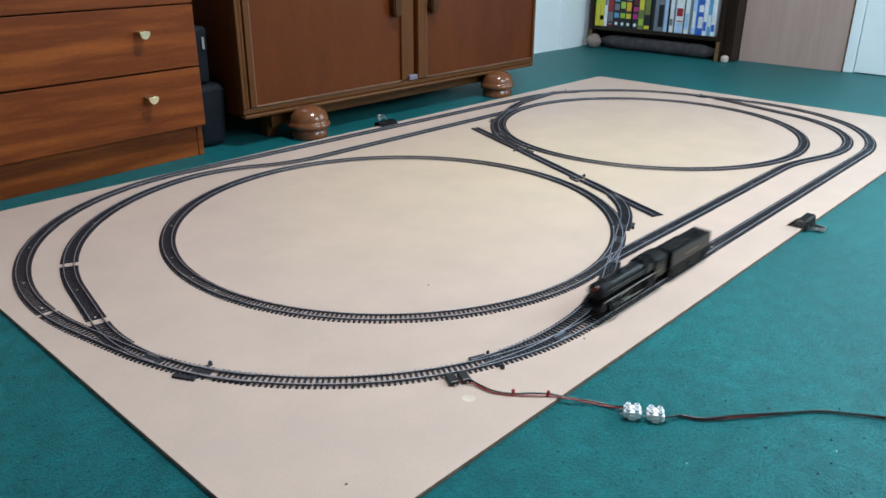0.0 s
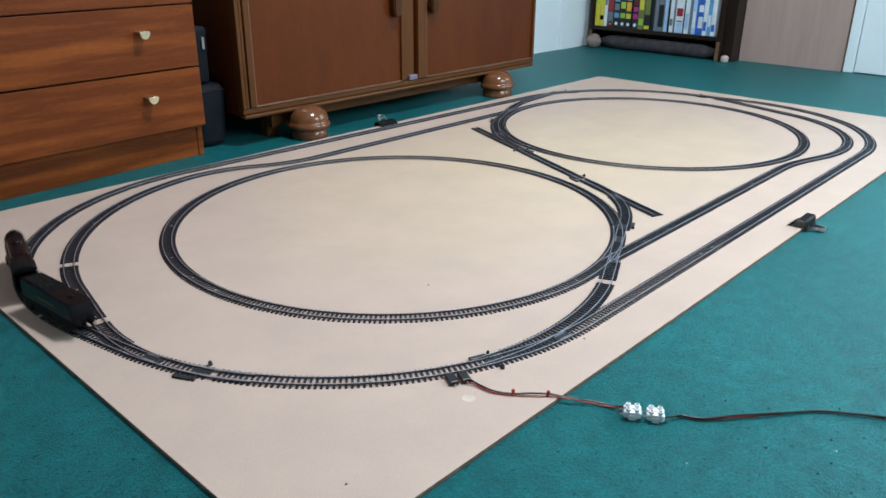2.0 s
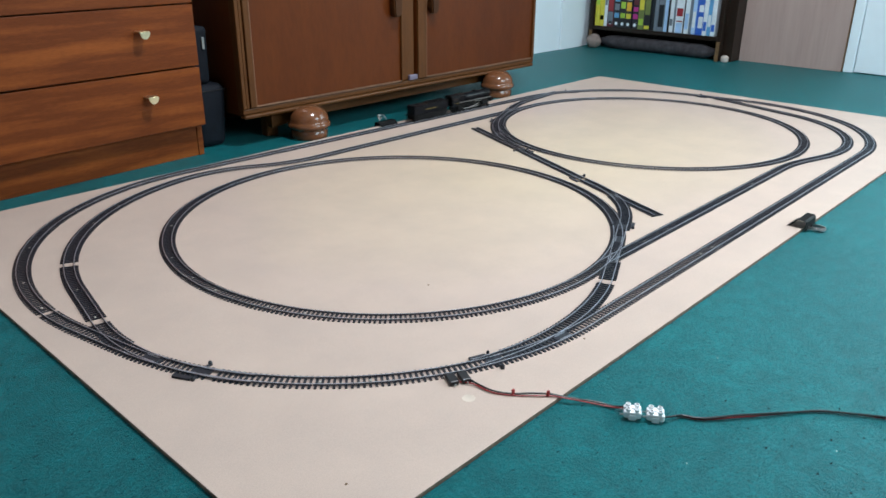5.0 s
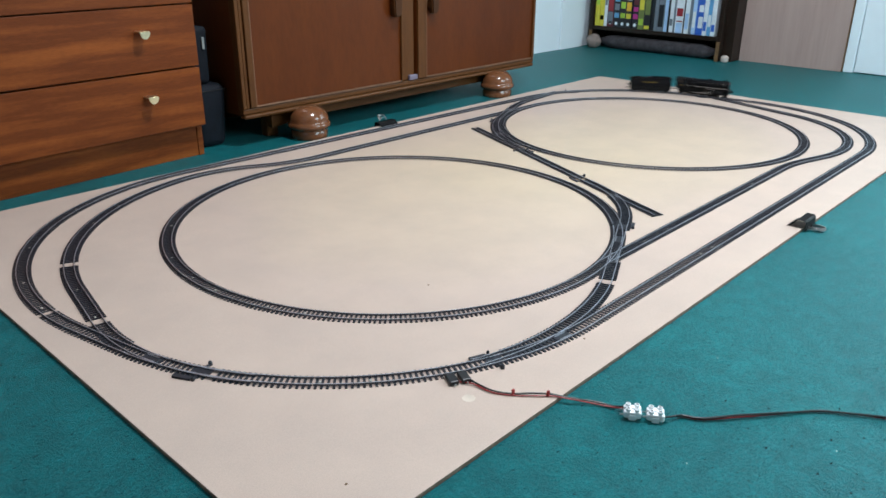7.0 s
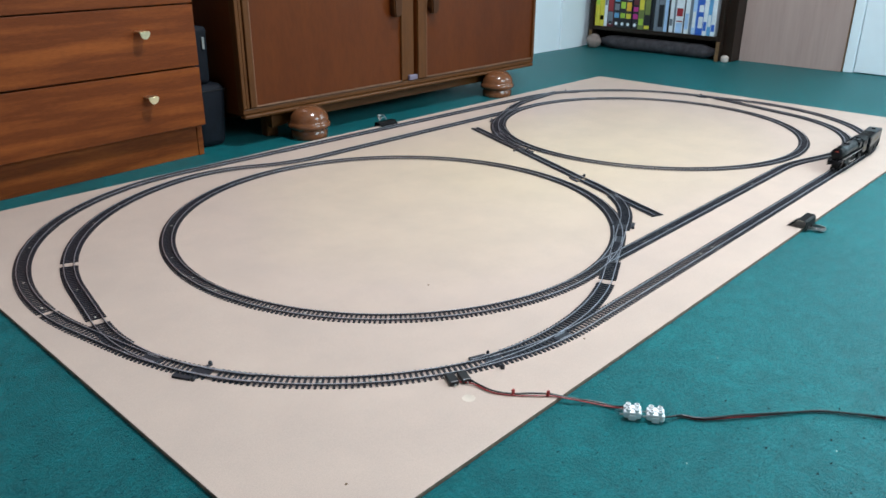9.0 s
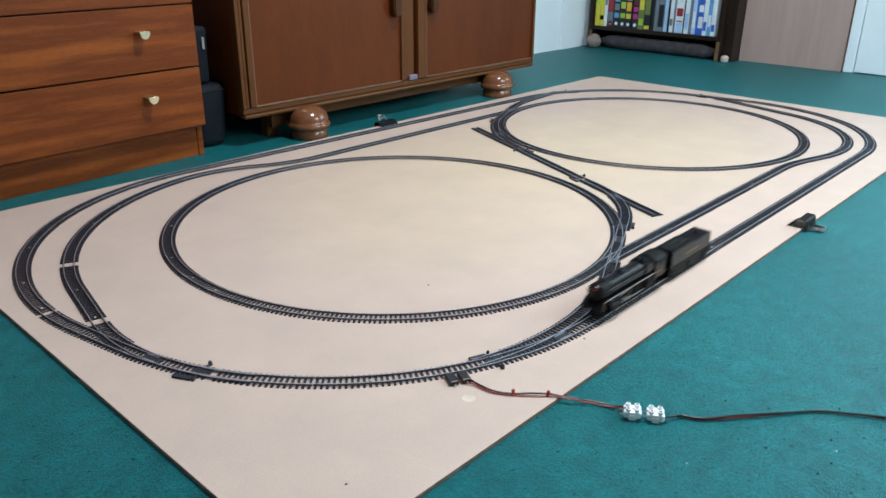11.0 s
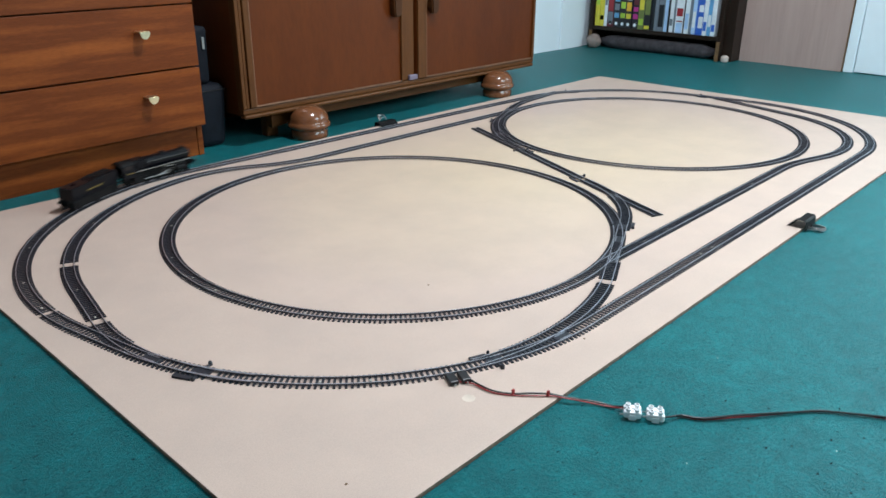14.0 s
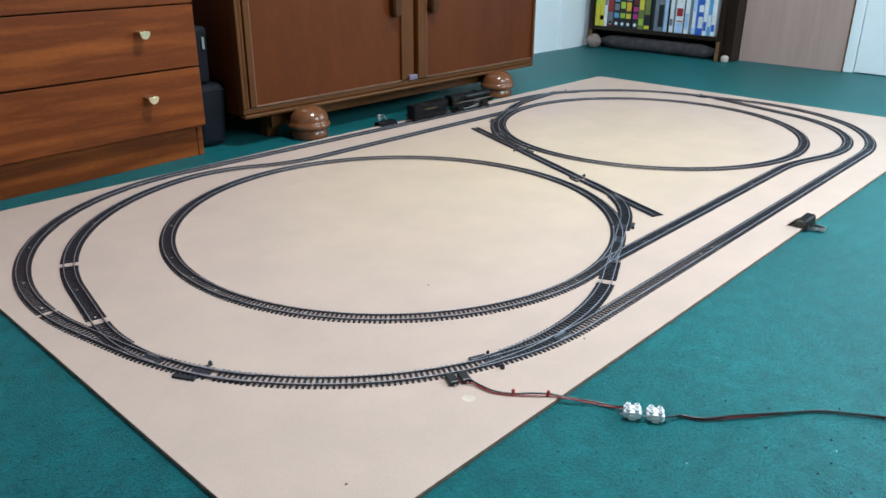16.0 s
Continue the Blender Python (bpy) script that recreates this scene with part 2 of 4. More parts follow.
setting("floor", box(XB - 0.1, XW + 0.1, YS - 0.1, YW + 0.1, -0.1, 0.0), CARPET, "worn dark green fitted carpet over the whole room")
setting("ceiling", box(XB - 0.1, XW + 0.1, YS - 0.1, YW + 0.1, CEIL, CEIL + 0.1), CEILPAINT, "plain white painted ceiling")
setting("wall_north", box(XB - 0.1, XW + 0.1, YW, YW + 0.1, 0, CEIL), WALLPAINT, "white painted wall behind the furniture")


def wall_with_window(name, length, place, w0, w1, sill, material, label):
    """A wall along x with one window opening from w0 to w1."""
    b = box(0, w0, -0.1, 0, 0, CEIL)
    box(w1, length, -0.1, 0, 0, CEIL, bm=b)
    box(w0, w1, -0.1, 0, 0, sill, bm=b)
    box(w0, w1, -0.1, 0, 2.02, CEIL, bm=b)
    ob = setting(name, b, material, label)
    ob.matrix_basis = place
    f = box(w0, w1, -0.09, -0.04, sill, sill + 0.06)
    for a in ((w0, w1, 1.96, 2.02), (w0, w0 + 0.05, sill + 0.06, 1.96), (w1 - 0.05, w1, sill + 0.06, 1.96), ((w0 + w1) / 2 - 0.025, (w0 + w1) / 2 + 0.025, sill + 0.06, 1.96)):
        box(a[0], a[1], -0.09, -0.04, a[2], a[3], bm=f)
    part("window_frame", f, GLOSSPAINT, ob, "white gloss window frame")


# south and west walls stay out of view, toned down so shadows deepen
wall_with_window("wall_south", XW - XB, pose(XB, YS, 0), 2.70, 3.90, 0.62, UNSEEN_WALL, "unseen wall with a window, kept dark to limit bounced light")
wall_with_window("wall_west", YW - YS, pose(XB, YW, 0, 0, 0, -90), 1.60, 2.65, 0.88, UNSEEN_WALL, "unseen wall with a window, kept dark to limit bounced light")

wall_with_window("wall_east", YW - YS, pose(XW, YS, 0, 0, 0, 90), 0.08, 1.08, 0.5, WALLPAINT, "white painted wall with a window")

ceiling_light = thing("ceiling_lamp", "round white ceiling lamp", "lamp", at=pose(1.08, 0.14, CEIL))
part("rose", lathe(((0.12, -0.03), (0.13, -0.005), (0.05, 0.0))), GLOSSPAINT, ceiling_light)

# ---- baseboard ----
board = thing("baseboard_sheet", "sheet of pale brown hardboard lying on the carpet", "board")
L, W = 2.391, 1.2246
sheet = box(0, L, 0, W, 0.0, TOP, 0.0006)
for face in sheet.faces:
    face.material_index = 0 if face.normal.z > 0.9 else 1
part("sheet", sheet, [BOARD, BOARD_EDGE], board)
smudge = lathe(((0.0085, 0.0), (0.0080, 0.00025)), 14, None, pose(0.312, 0.080, TOP))
for v in smudge.verts:
    v.co.x += 0.002 * noise.noise(v.co * 300)
part("paint_smudge", smudge, surface("pale_smudge", (0.62, 0.515, 0.43), 0.6), board, "pale paint smudge")


# ---- model railway track ----
def fillet(verts, closed=False, step=0.004):
    """A line of straights joined by arcs: verts are (x, y, radius). Returns evenly spaced points."""
    pts = []
    n = len(verts)
    for i, (x, y, r) in enumerate(verts):
        v = np.array((x, y))
        if not closed and i in (0, n - 1):
            pts.append(v)
            continue
        a, c = np.array(verts[i - 1][:2]), np.array(verts[(i + 1) % n][:2])
        u, w = (a - v) / np.linalg.norm(a - v), (c - v) / np.linalg.norm(c - v)
        half = math.acos(max(-1, min(1, float(u @ w)))) / 2
        t = r / math.tan(half)
        mid = v + (u + w) / np.linalg.norm(u + w) * r / math.sin(half)
        p0, p1 = v + u * t - mid, v + w * t - mid
        a0, a1 = math.atan2(p0[1], p0[0]), math.atan2(p1[1], p1[0])
        d = (a1 - a0 + math.pi) % (2 * math.pi) - math.pi
        for k in range(33):
            g = a0 + d * k / 32
            pts.append(mid + r * np.array((math.cos(g), math.sin(g))))
    if closed:
        pts.append(pts[0])
    pts = np.array(pts)
    s = np.r_[0, np.cumsum(np.linalg.norm(np.diff(pts, axis=0), axis=1))]
    m = max(2, int(round(s[-1] / step)))
    g = np.linspace(0, s[-1], m + 1)
    return np.c_[np.interp(g, s, pts[:, 0]), np.interp(g, s, pts[:, 1])], s[-1]


def ring(cx, cy, r, step=0.004):
    n = int(2 * math.pi * r / step)
    a = np.linspace(0, 2 * math.pi, n + 1)
    return np.c_[cx + r * np.cos(a), cy + r * np.sin(a)], 2 * math.pi * r


OUTER = [(2.392, 0.090, 0.448), (0.153, 0.080, 0.514), (-0.066, 1.221, 0.501), (2.227, 1.154, 0.467)]
ROUTES = {
    "outer": fillet(OUTER, True),
    "near_circle": ring(0.696, 0.616, 0.438),
    "far_circle": ring(1.733, 0.642, 0.427),
    "right_inner": fillet([(0.775, 0.1868, 0), (1.639, 0.191, 0.4), (1.797, 0.145, 0.35), (2.125, 0.116, 0.356), (2.296, 0.707, 0)]),
    "left_inner": fillet([(1.755, 1.0685, 0), (0.779, 1.082, 0.337), (0.609, 1.169, 0.273), (0.172, 1.081, 0.516), (0.053, 0.444, 0.391), (0.151, 0.306, 0)]),
    "near_link": fillet([(0.378, 0.125, 0), (0.571, 0.068, 0.494), (1.126, 0.334, 0.322), (1.178, 0.516, 0)]),
    "far_link": fillet([(1.995, 1.150, 0), (1.730, 1.125, 0.414), (1.355, 0.949, 0.476), (1.282, 0.752, 0)]),
    "siding": fillet([(1.376, 1.001, 0), (1.07, 0.238, 0)]),
}
GAUGE, PITCH_S = 0.0165, 0.0076


def sleeper_mesh():
    b = bmesh.new()
    x, y, z = 0.0019, 0.0148, 0.0016
    low = [b.verts.new((sx * x, sy * y, 0)) for sx, sy in ((-1, -1), (1, -1), (1, 1), (-1, 1))]
    top = [b.verts.new((sx * (x - 0.0004), sy * (y - 0.0004), z)) for sx, sy in ((-1, -1), (1, -1), (1, 1), (-1, 1))]
    b.faces.new(top)
    for i in range(4):
        b.faces.new((low[i], low[(i + 1) % 4], top[(i + 1) % 4], top[i]))
    for sy in (-1, 1):  # the chairs that hold the rails
        box(-0.0016, 0.0016, sy * GAUGE / 2 - 0.0022, sy * GAUGE / 2 + 0.0022, z, z + 0.0009, bm=b)
    me = bpy.data.meshes.new("sleeper")
    b.to_mesh(me)
    b.free()
    me.materials.append(SLEEPER)
    return me


def pin_mesh():
    b = lathe(((0.0021, 0), (0.0021, 0.0004), (0.0010, 0.0010)), 10)
    me = bpy.data.meshes.new("track_pin")
    b.to_mesh(me)
    b.free()
    me.materials.append(PIN)
    return me


SLEEPER_MESH, PIN_MESH = sleeper_mesh(), pin_mesh()
RAIL_PROFILE = ((-0.0009, 0.0014), (-0.0009, 0.0019), (-0.0003, 0.0023), (-0.0003, 0.0034), (-0.0006, 0.0036), (-0.0006, 0.0043),
                (0.0006, 0.0043), (0.0006, 0.0036), (0.0003, 0.0034), (0.0003, 0.0023), (0.0009, 0.0019), (0.0009, 0.0014))


def rail_bmesh(pts, nrm, side, lift):
    b = bmesh.new()
    rings = []
    for q, n in zip(pts, nrm):
        rings.append([b.verts.new((*(q + n * (side * GAUGE / 2 + u)), z + lift)) for u, z in RAIL_PROFILE])
    k = len(RAIL_PROFILE)
    for a, c in zip(rings, rings[1:]):
        for i in range(k):
            b.faces.new((a[i], a[(i + 1) % k], c[(i + 1) % k], c[i]))
    b.faces.new(rings[0][::-1])
    b.faces.new(rings[-1])
    bmesh.ops.recalc_face_normals(b, faces=b.faces[:])
    for f in b.faces:
        f.material_index = 0 if min(v.co.z for v in f.verts) > 0.0035 + lift else 1
    return b


laid = []  # centre lines already laid, so that merging tracks share sleepers


def lay_track(name, label, length, lift):
    pts, total = ROUTES[name]
    d = np.gradient(pts, axis=0)
    d /= np.linalg.norm(d, axis=1)[:, None]
    nrm = np.c_[-d[:, 1], d[:, 0]]
    step = total / (len(pts) - 1)
    count = max(1, round(total / length))
    per = (len(pts) - 1) / count
    for c in range(count):
        i0, i1 = round(c * per), round((c + 1) * per)
        mid = (i0 + i1) // 2
        base = thing("track_section", label, "model railway track", "track sections on the board", pose(pts[mid][0], pts[mid][1], TOP))
        local, n = pts[i0:i1 + 1] - pts[mid], nrm[i0:i1 + 1]
        local = local.copy()
        local[0] += d[i0] * 0.0004
        local[-1] -= d[i1] * 0.0004
        for side in (-1, 1):
            part("rail", rail_bmesh(local, n, side, lift), [RAIL, RAIL_WEB], base)
        span = (i1 - i0) * step
        k = max(2, round(span / PITCH_S))
        for j in range(k):
            g = i0 + (j + 0.5) / k * (i1 - i0)
            q = np.array((np.interp(g, range(len(pts)), pts[:, 0]), np.interp(g, range(len(pts)), pts[:, 1])))
            if any(np.min(np.hypot(*(o - q).T)) < 0.007 for o in laid):
                continue
            if any(math.hypot(q[0] - gx, q[1] - gy) < 0.0062 for gx, gy in OPEN_JOINTS):
                continue
            e = d[int(g)]
            ob = new("sleeper", SLEEPER_MESH)
            ob.parent = base
            ob.matrix_basis = Matrix.Translation((*(q - pts[mid]), lift)) @ Matrix.Rotation(math.atan2(e[1], e[0]) + random.uniform(-0.01, 0.01), 4, "Z")
    laid.append(pts)


# places where the sleepers leave a gap at a rail joint, and where pins hold the track down
OPEN_JOINTS = [(0.043, 0.688), (0.083, 0.605), (0.119, 0.354), (0.144, 0.847), (0.725, 0.141), (1.279, 0.773), (1.173, 0.491)]
TRACK_PINS = [(0.123, 0.975), (0.056, 0.825), (0.053, 0.710), (0.341, 1.075), (0.256, 1.018), (0.105, 0.734), (0.085, 0.623), (0.355, 0.897), (0.279, 0.746),
              (0.262, 0.643), (0.262, 0.578), (0.284, 0.468), (0.312, 0.409), (0.694, 0.179), (1.416, 0.186), (0.987, 0.081), (0.943, 0.081), (1.016, 0.184),
              (0.929, 0.189), (0.207, 0.243), (0.255, 0.199), (0.593, 0.079), (1.375, 0.865), (1.359, 0.749), (0.276, 1.111)]


def track_pins():
    for x, y in TRACK_PINS:
        q = min((pts[int(np.argmin(np.hypot(*(pts - (x, y)).T)))] for pts in laid), key=lambda p: math.hypot(p[0] - x, p[1] - y))
        pin = tagged(new("track_pin", PIN_MESH), "bright round head of a track pin between the rails", "pin", "pins in the track")
        pin.matrix_basis = pose(q[0], q[1], TOP + 0.0016)


def all_track():
    lay_track("outer", "curved and straight black-sleepered track of the outer oval", 0.2236, 0.0)
    lay_track("near_circle", "black-sleepered curved track of the circle facing the chest", 0.172, 0.00015)
    lay_track("far_circle", "black-sleepered curved track of the circle towards the bookcase", 0.172, 0.00015)
    lay_track("right_inner", "black-sleepered track of the inner line by the carpet", 0.168, 0.0003)
    lay_track("left_inner", "black-sleepered track of the inner line by the sideboard", 0.168, 0.0003)
    lay_track("siding", "black-sleepered straight siding between both circles", 0.165, 0.00045)
    lay_track("near_link", "black-sleepered link from oval to siding", 0.17, 0.0006)
    lay_track("far_link", "black-sleepered link from oval to siding", 0.17, 0.0006)
    track_pins()


# ---- chest of drawers ----
def chest_of_drawers():
    w = 0.75
    c = thing("chest_of_drawers", "teak veneered chest of drawers with brass knobs", "chest", at=pose(0.6915 - w * math.cos(0.050), 1.315 - w * math.sin(0.050), 0, 0, 0, 2.865))
    carcass = box(0.004, w - 0.004, 0.020, 0.46, 0.076, 0.84, 0.001)
    part("carcass", carcass, GAP_SHADE, c)
    for s in (0, 1):
        part("side_panel", box(0 if s == 0 else w - 0.015, 0.015 if s == 0 else w, 0.0205, 0.462, 0.0, 0.84, 0.001), TEAK, c)
    part("top", box(-0.004, w + 0.004, -0.004, 0.464, 0.841, 0.862, 0.002), TEAK, c)
    part("plinth", box(0.0155, w - 0.0155, 0.0225, 0.040, 0.0, 0.0775, 0.001), TEAK, c)
    for i, z in enumerate((0.0815, 0.2305, 0.3785, 0.5265, 0.6745)):
        d = part("drawer", box(0.0, w, 0.0, 0.018, z, z + 0.1446 if i < 4 else 0.838, 0.0012), TEAK, c)
        for kx in (0.137, w - 0.137):
            k = box(-0.0125, 0.0125, -0.0235, 0.0, -0.0012, 0.0012, 0.0006)
            lip = prism([(0.0125 * math.cos(g), 0.0155 * math.sin(g)) for g in [math.radians(180 + 18 * i) for i in range(11)]], -0.0260, -0.0236, bevel=0.0005)
            join(k, lip)
            turned(k, pose(kx - 0.008, 0, z + 0.093))
            part("knob", k, BRASS, d, "satin brass tab knob")


# ---- sideboard ----
def sideboard():
    x0, x1, y0, zb = 0.795, 2.045, 1.300, 0.076
    s = thing("sideboard", "dark brown varnished oak sideboard on bun feet", "sideboard", at=pose(x0, y0, 0))
    w = x1 - x0
    part("body", box(0.006, w - 0.004, 0.024, 0.46, zb + 0.006, 0.90, 0.002), OAK, s)
    part("top", box(-0.012, w + 0.012, -0.012, 0.47, 0.90, 0.93, 0.006), OAK_RAIL, s)
    part("bottom_rail", box(0.0, w, 0.0, 0.022, zb + 0.0135, zb + 0.028, 0.003), OAK_RAIL, s)
    part("bottom_moulding", box(0.002, w - 0.002, -0.004, 0.022, zb + 0.001, zb + 0.0125, 0.005), OAK_RAIL, s)
    arch = [(0.115, zb + 0.004), (w - 0.115, zb + 0.004), (w - 0.115, 0.030), (w - 0.150, 0.032), (w - 0.180, 0.040), (w - 0.215, 0.044), (0.215, 0.044), (0.180, 0.040), (0.150, 0.032), (0.115, 0.030)]
    part("apron", prism(arch, 0.044, 0.064), OAK_RAIL, s)
    for a, b, c in ((0.0, 0.0105, 0.0205), (w - 0.0095, w - 0.0045, w - 0.0005)):
        part("corner_post", box(a, b, -0.003, 0.022, zb + 0.0285, 0.899, 0.002), OAK_STILE, s)
        part("corner_bead", box(b + 0.0012, c, -0.001, 0.022, zb + 0.0285, 0.899, 0.0018), OAK_STILE, s)
    part("centre_post", box(0.579, 0.634, 0.004, 0.022, zb + 0.0285, 0.899, 0.004), OAK_STILE, s)
    for a, b, u, v, hx in ((0.0220, 0.577, 0.018, 0.006, 0.545), (0.643, w - 0.011, 0.038, 0.006, 0.705)):
        d = part("door", box(a, b, 0.002, 0.020, zb + 0.030, 0.895, 0.002), OAK, s)
        for q in (box(a, a + u, -0.006, 0.0018, zb + 0.030, 0.895, 0.0025), box(b - v, b, -0.006, 0.0018, zb + 0.030, 0.895, 0.0025)):
            part("stile", q, OAK_STILE, d)
        part("bead", box(a + u + 0.0004, b - v - 0.0004, -0.004, 0.0018, zb + 0.030, zb + 0.0335, 0.001), OAK_WORN, d, "worn pale oak bead")
        part("bead", box(a + u + 0.0004, a + u + 0.0032, -0.0035, 0.0018, zb + 0.0338, 0.894, 0.001), OAK_WORN, d, "worn pale oak bead")
        h = prism([(-0.011, 0.302), (0.011, 0.302), (0.016, 0.315), (0.016, 0.43), (-0.016, 0.43), (-0.016, 0.315)], -0.024, 0.001, bevel=0.004)
        turned(h, pose(hx, 0, 0))
        part("handle", h, HANDLEWOOD, d, "carved dark wooden handle")
    for bx in (0.114, w - 0.146):
        part("foot_block", box(bx, bx + 0.036, 0.066, 0.100, 0.0, zb + 0.004, 0.004), OAK_RAIL, s)
    part("catch", box(0.605, 0.640, -0.006, 0.0055, zb + 0.029, zb + 0.045, 0.003), surface("grey_plastic_catch", (0.17, 0.14, 0.19), 0.5), s, "small grey plastic door catch")
    for fx, fy in ((0.199, -0.014), (w - 0.224, -0.014), (0.199, 0.40), (w - 0.224, 0.40)):
        b = lathe(((0.050, 0.0), (0.0515, 0.003), (0.0515, 0.022), (0.047, 0.0255), (0.054, 0.028), (0.0595, 0.033), (0.0600, 0.040), (0.0565, 0.045),
                   (0.0545, 0.0475), (0.0550, 0.054), (0.0520, 0.064), (0.0450, 0.074), (0.0340, 0.082), (0.0200, 0.087), (0.006, 0.0885)), 48, None, pose(fx, fy, 0))
        part("bun_foot", b, BUN, s, "polished turned bun foot", smooth=True)


# ---- bookcase ----
def book(x, y0, y1, z0, h, cover, marks):
    """A paperback, spine towards the room; marks: (from, to, colour) up the spine."""
    b = thing("book", "paperback book standing upright on the shelf", "book", "books on the shelf", pose(x, y0, z0))
    t, depth = y1 - y0, 0.098
    part("cover", box(0.0, depth, 0.0, t, 0.0, h, 0.0012), COVERS[cover], b)
    part("page_block", box(0.004, depth - 0.003, 0.0015, t - 0.0015, 0.002, h + 0.0006, 0), PAPER, b)
    for lo, hi, m in marks:
        if m == "disc":
            part("spine_mark", lathe(((t * 0.25, 0), (t * 0.25, 0.0006)), 14, None, pose(-0.0006, t / 2, lo, 0, 90, 0)), COVERS["white"], b)
        else:
            part("spine_mark", box(-0.0006, 0.0, t * 0.12, t * 0.88, lo, hi), COVERS[m], b)


PAPER = surface("book_paper", (0.68, 0.64, 0.55), 0.9, 0, 0.08, 300)
COVERS = {k: surface("cover_" + k, c, 0.4, 0, 0.12, 30) for k, c in {
    "yellow": (0.66, 0.58, 0.05), "grey": (0.16, 0.19, 0.23), "black": (0.010, 0.010, 0.014), "green": (0.16, 0.20, 0.05), "red": (0.30, 0.02, 0.03),
    "white": (0.72, 0.78, 0.84), "pale": (0.38, 0.56, 0.82), "blue": (0.03, 0.12, 0.52), "lime": (0.35, 0.55, 0.05), "orange": (0.75, 0.42, 0.03),
    "magenta": (0.50, 0.03, 0.25), "sky": (0.12, 0.35, 0.62), "dark_red": (0.10, 0.012, 0.02)}.items()}
# thickness, cover and the coloured marks on the spine
SHELF_ROW = [(0.022, "yellow", [(0.10, 0.14, "lime")]), (0.020, "yellow", [(0.0, 0.24, "yellow"), (0.03, 0.05, "white")]), (0.014, "white", [(0.1, 0.16, "grey")]),
             (0.030, "dark_red", [(0.015, 0.07, "grey"), (0.075, 0.13, "red"), (0.15, 0.2, "red"), (0.02, 0.02, "disc")]),
             (0.0285, "black", [(0.018, 0, "disc"), (0.045, 0.068, "sky"), (0.08, 0.11, "grey"), (0.12, 0.15, "sky")]),
             (0.0285, "black", [(0.018, 0, "disc"), (0.045, 0.068, "lime"), (0.09, 0.12, "lime"), (0.14, 0.17, "sky")]),
             (0.0285, "black", [(0.018, 0, "disc"), (0.045, 0.068, "yellow"), (0.08, 0.12, "orange"), (0.13, 0.16, "white")]),
             (0.0285, "black", [(0.018, 0, "disc"), (0.045, 0.068, "magenta"), (0.08, 0.10, "magenta"), (0.11, 0.15, "dark_red")]),
             (0.026, "green", [(0.02, 0.05, "lime"), (0.09, 0.18, "yellow")]), (0.030, "black", [(0.005, 0.02, "yellow"), (0.07, 0.15, "green")]),
             (0.016, "black", []), (0.014, "grey", []), (0.028, "grey", [(0.02, 0.12, "black")]), (0.014, "pale", []), (0.006, "black", []),
             (0.016, "white", [(0.03, 0.06, "grey")]), (0.008, "grey", []), (0.034, "white", [(0.0, 0.045, "pale"), (0.05, 0.055, "red"), (0.075, 0.11, "red")]),
             (0.006, "black", []), (0.018, "white", [(0.02, 0.09, "pale")]), (0.010, "grey", []), (0.016, "pale", [(0.03, 0.10, "white")]), (0.006, "blue", []),
             (0.024, "blue", [(0.03, 0.08, "white"), (0.10, 0.13, "white")]), (0.016, "white", [(0.02, 0.06, "blue")]), (0.016, "sky", [(0.04, 0.09, "white")]),
             (0.018, "white", [(0.02, 0.05, "blue")]), (0.014, "white", [])]


def bookcase():
    X, ya, yb = 3.112, 1.066, 1.758
    c = thing("bookcase", "dark stained wooden bookcase filled with books", "bookcase", at=pose(X, ya, 0))
    d, w = XW - X - 0.002, yb - ya
    part("side_panel", box(0, d, 0.0, 0.020, 0.0, 1.1, 0.002), DARKWOOD, c)
    part("side_panel", box(0, d, w - 0.020, w, 0.0, 1.1, 0.002), DARKWOOD, c)
    part("end_board", box(0.030, d, -0.046, -0.0005, 0.0, 1.1, 0.002), DARKWOOD, c)
    for yy in (0.0, w - 0.02):
        part("edge_strip", box(-0.0025, -0.0002, yy + 0.002, yy + 0.018, 0.0, 0.085), EDGEWOOD, c, "worn pale edge of the side")
    for z in (0.098, 0.42, 0.74, 1.08):
        part("shelf", box(0.002, d, 0.0205, w - 0.0205, z - 0.010, z + 0.008, 0.002), DARKWOOD, c)
    part("back_panel", box(d - 0.006, d, 0.0205, w - 0.0205, 0.0, 1.07), DARKWOOD, c)
    part("caster", lathe(((0.012, 0), (0.017, 0.006), (0.017, 0.022), (0.010, 0.030)), 16, None, pose(0.008, -0.026, 0)), CASTER, c, "small pale caster")
    y = yb - 0.026
    for t, cover, marks in SHELF_ROW:
        t *= 1.165
        if y - t < ya + 0.022:
            break
        book(X + random.uniform(0.005, 0.012), y - t, y, 0.1065, random.uniform(0.19, 0.235), cover, marks)
        y -= t + 0.0008


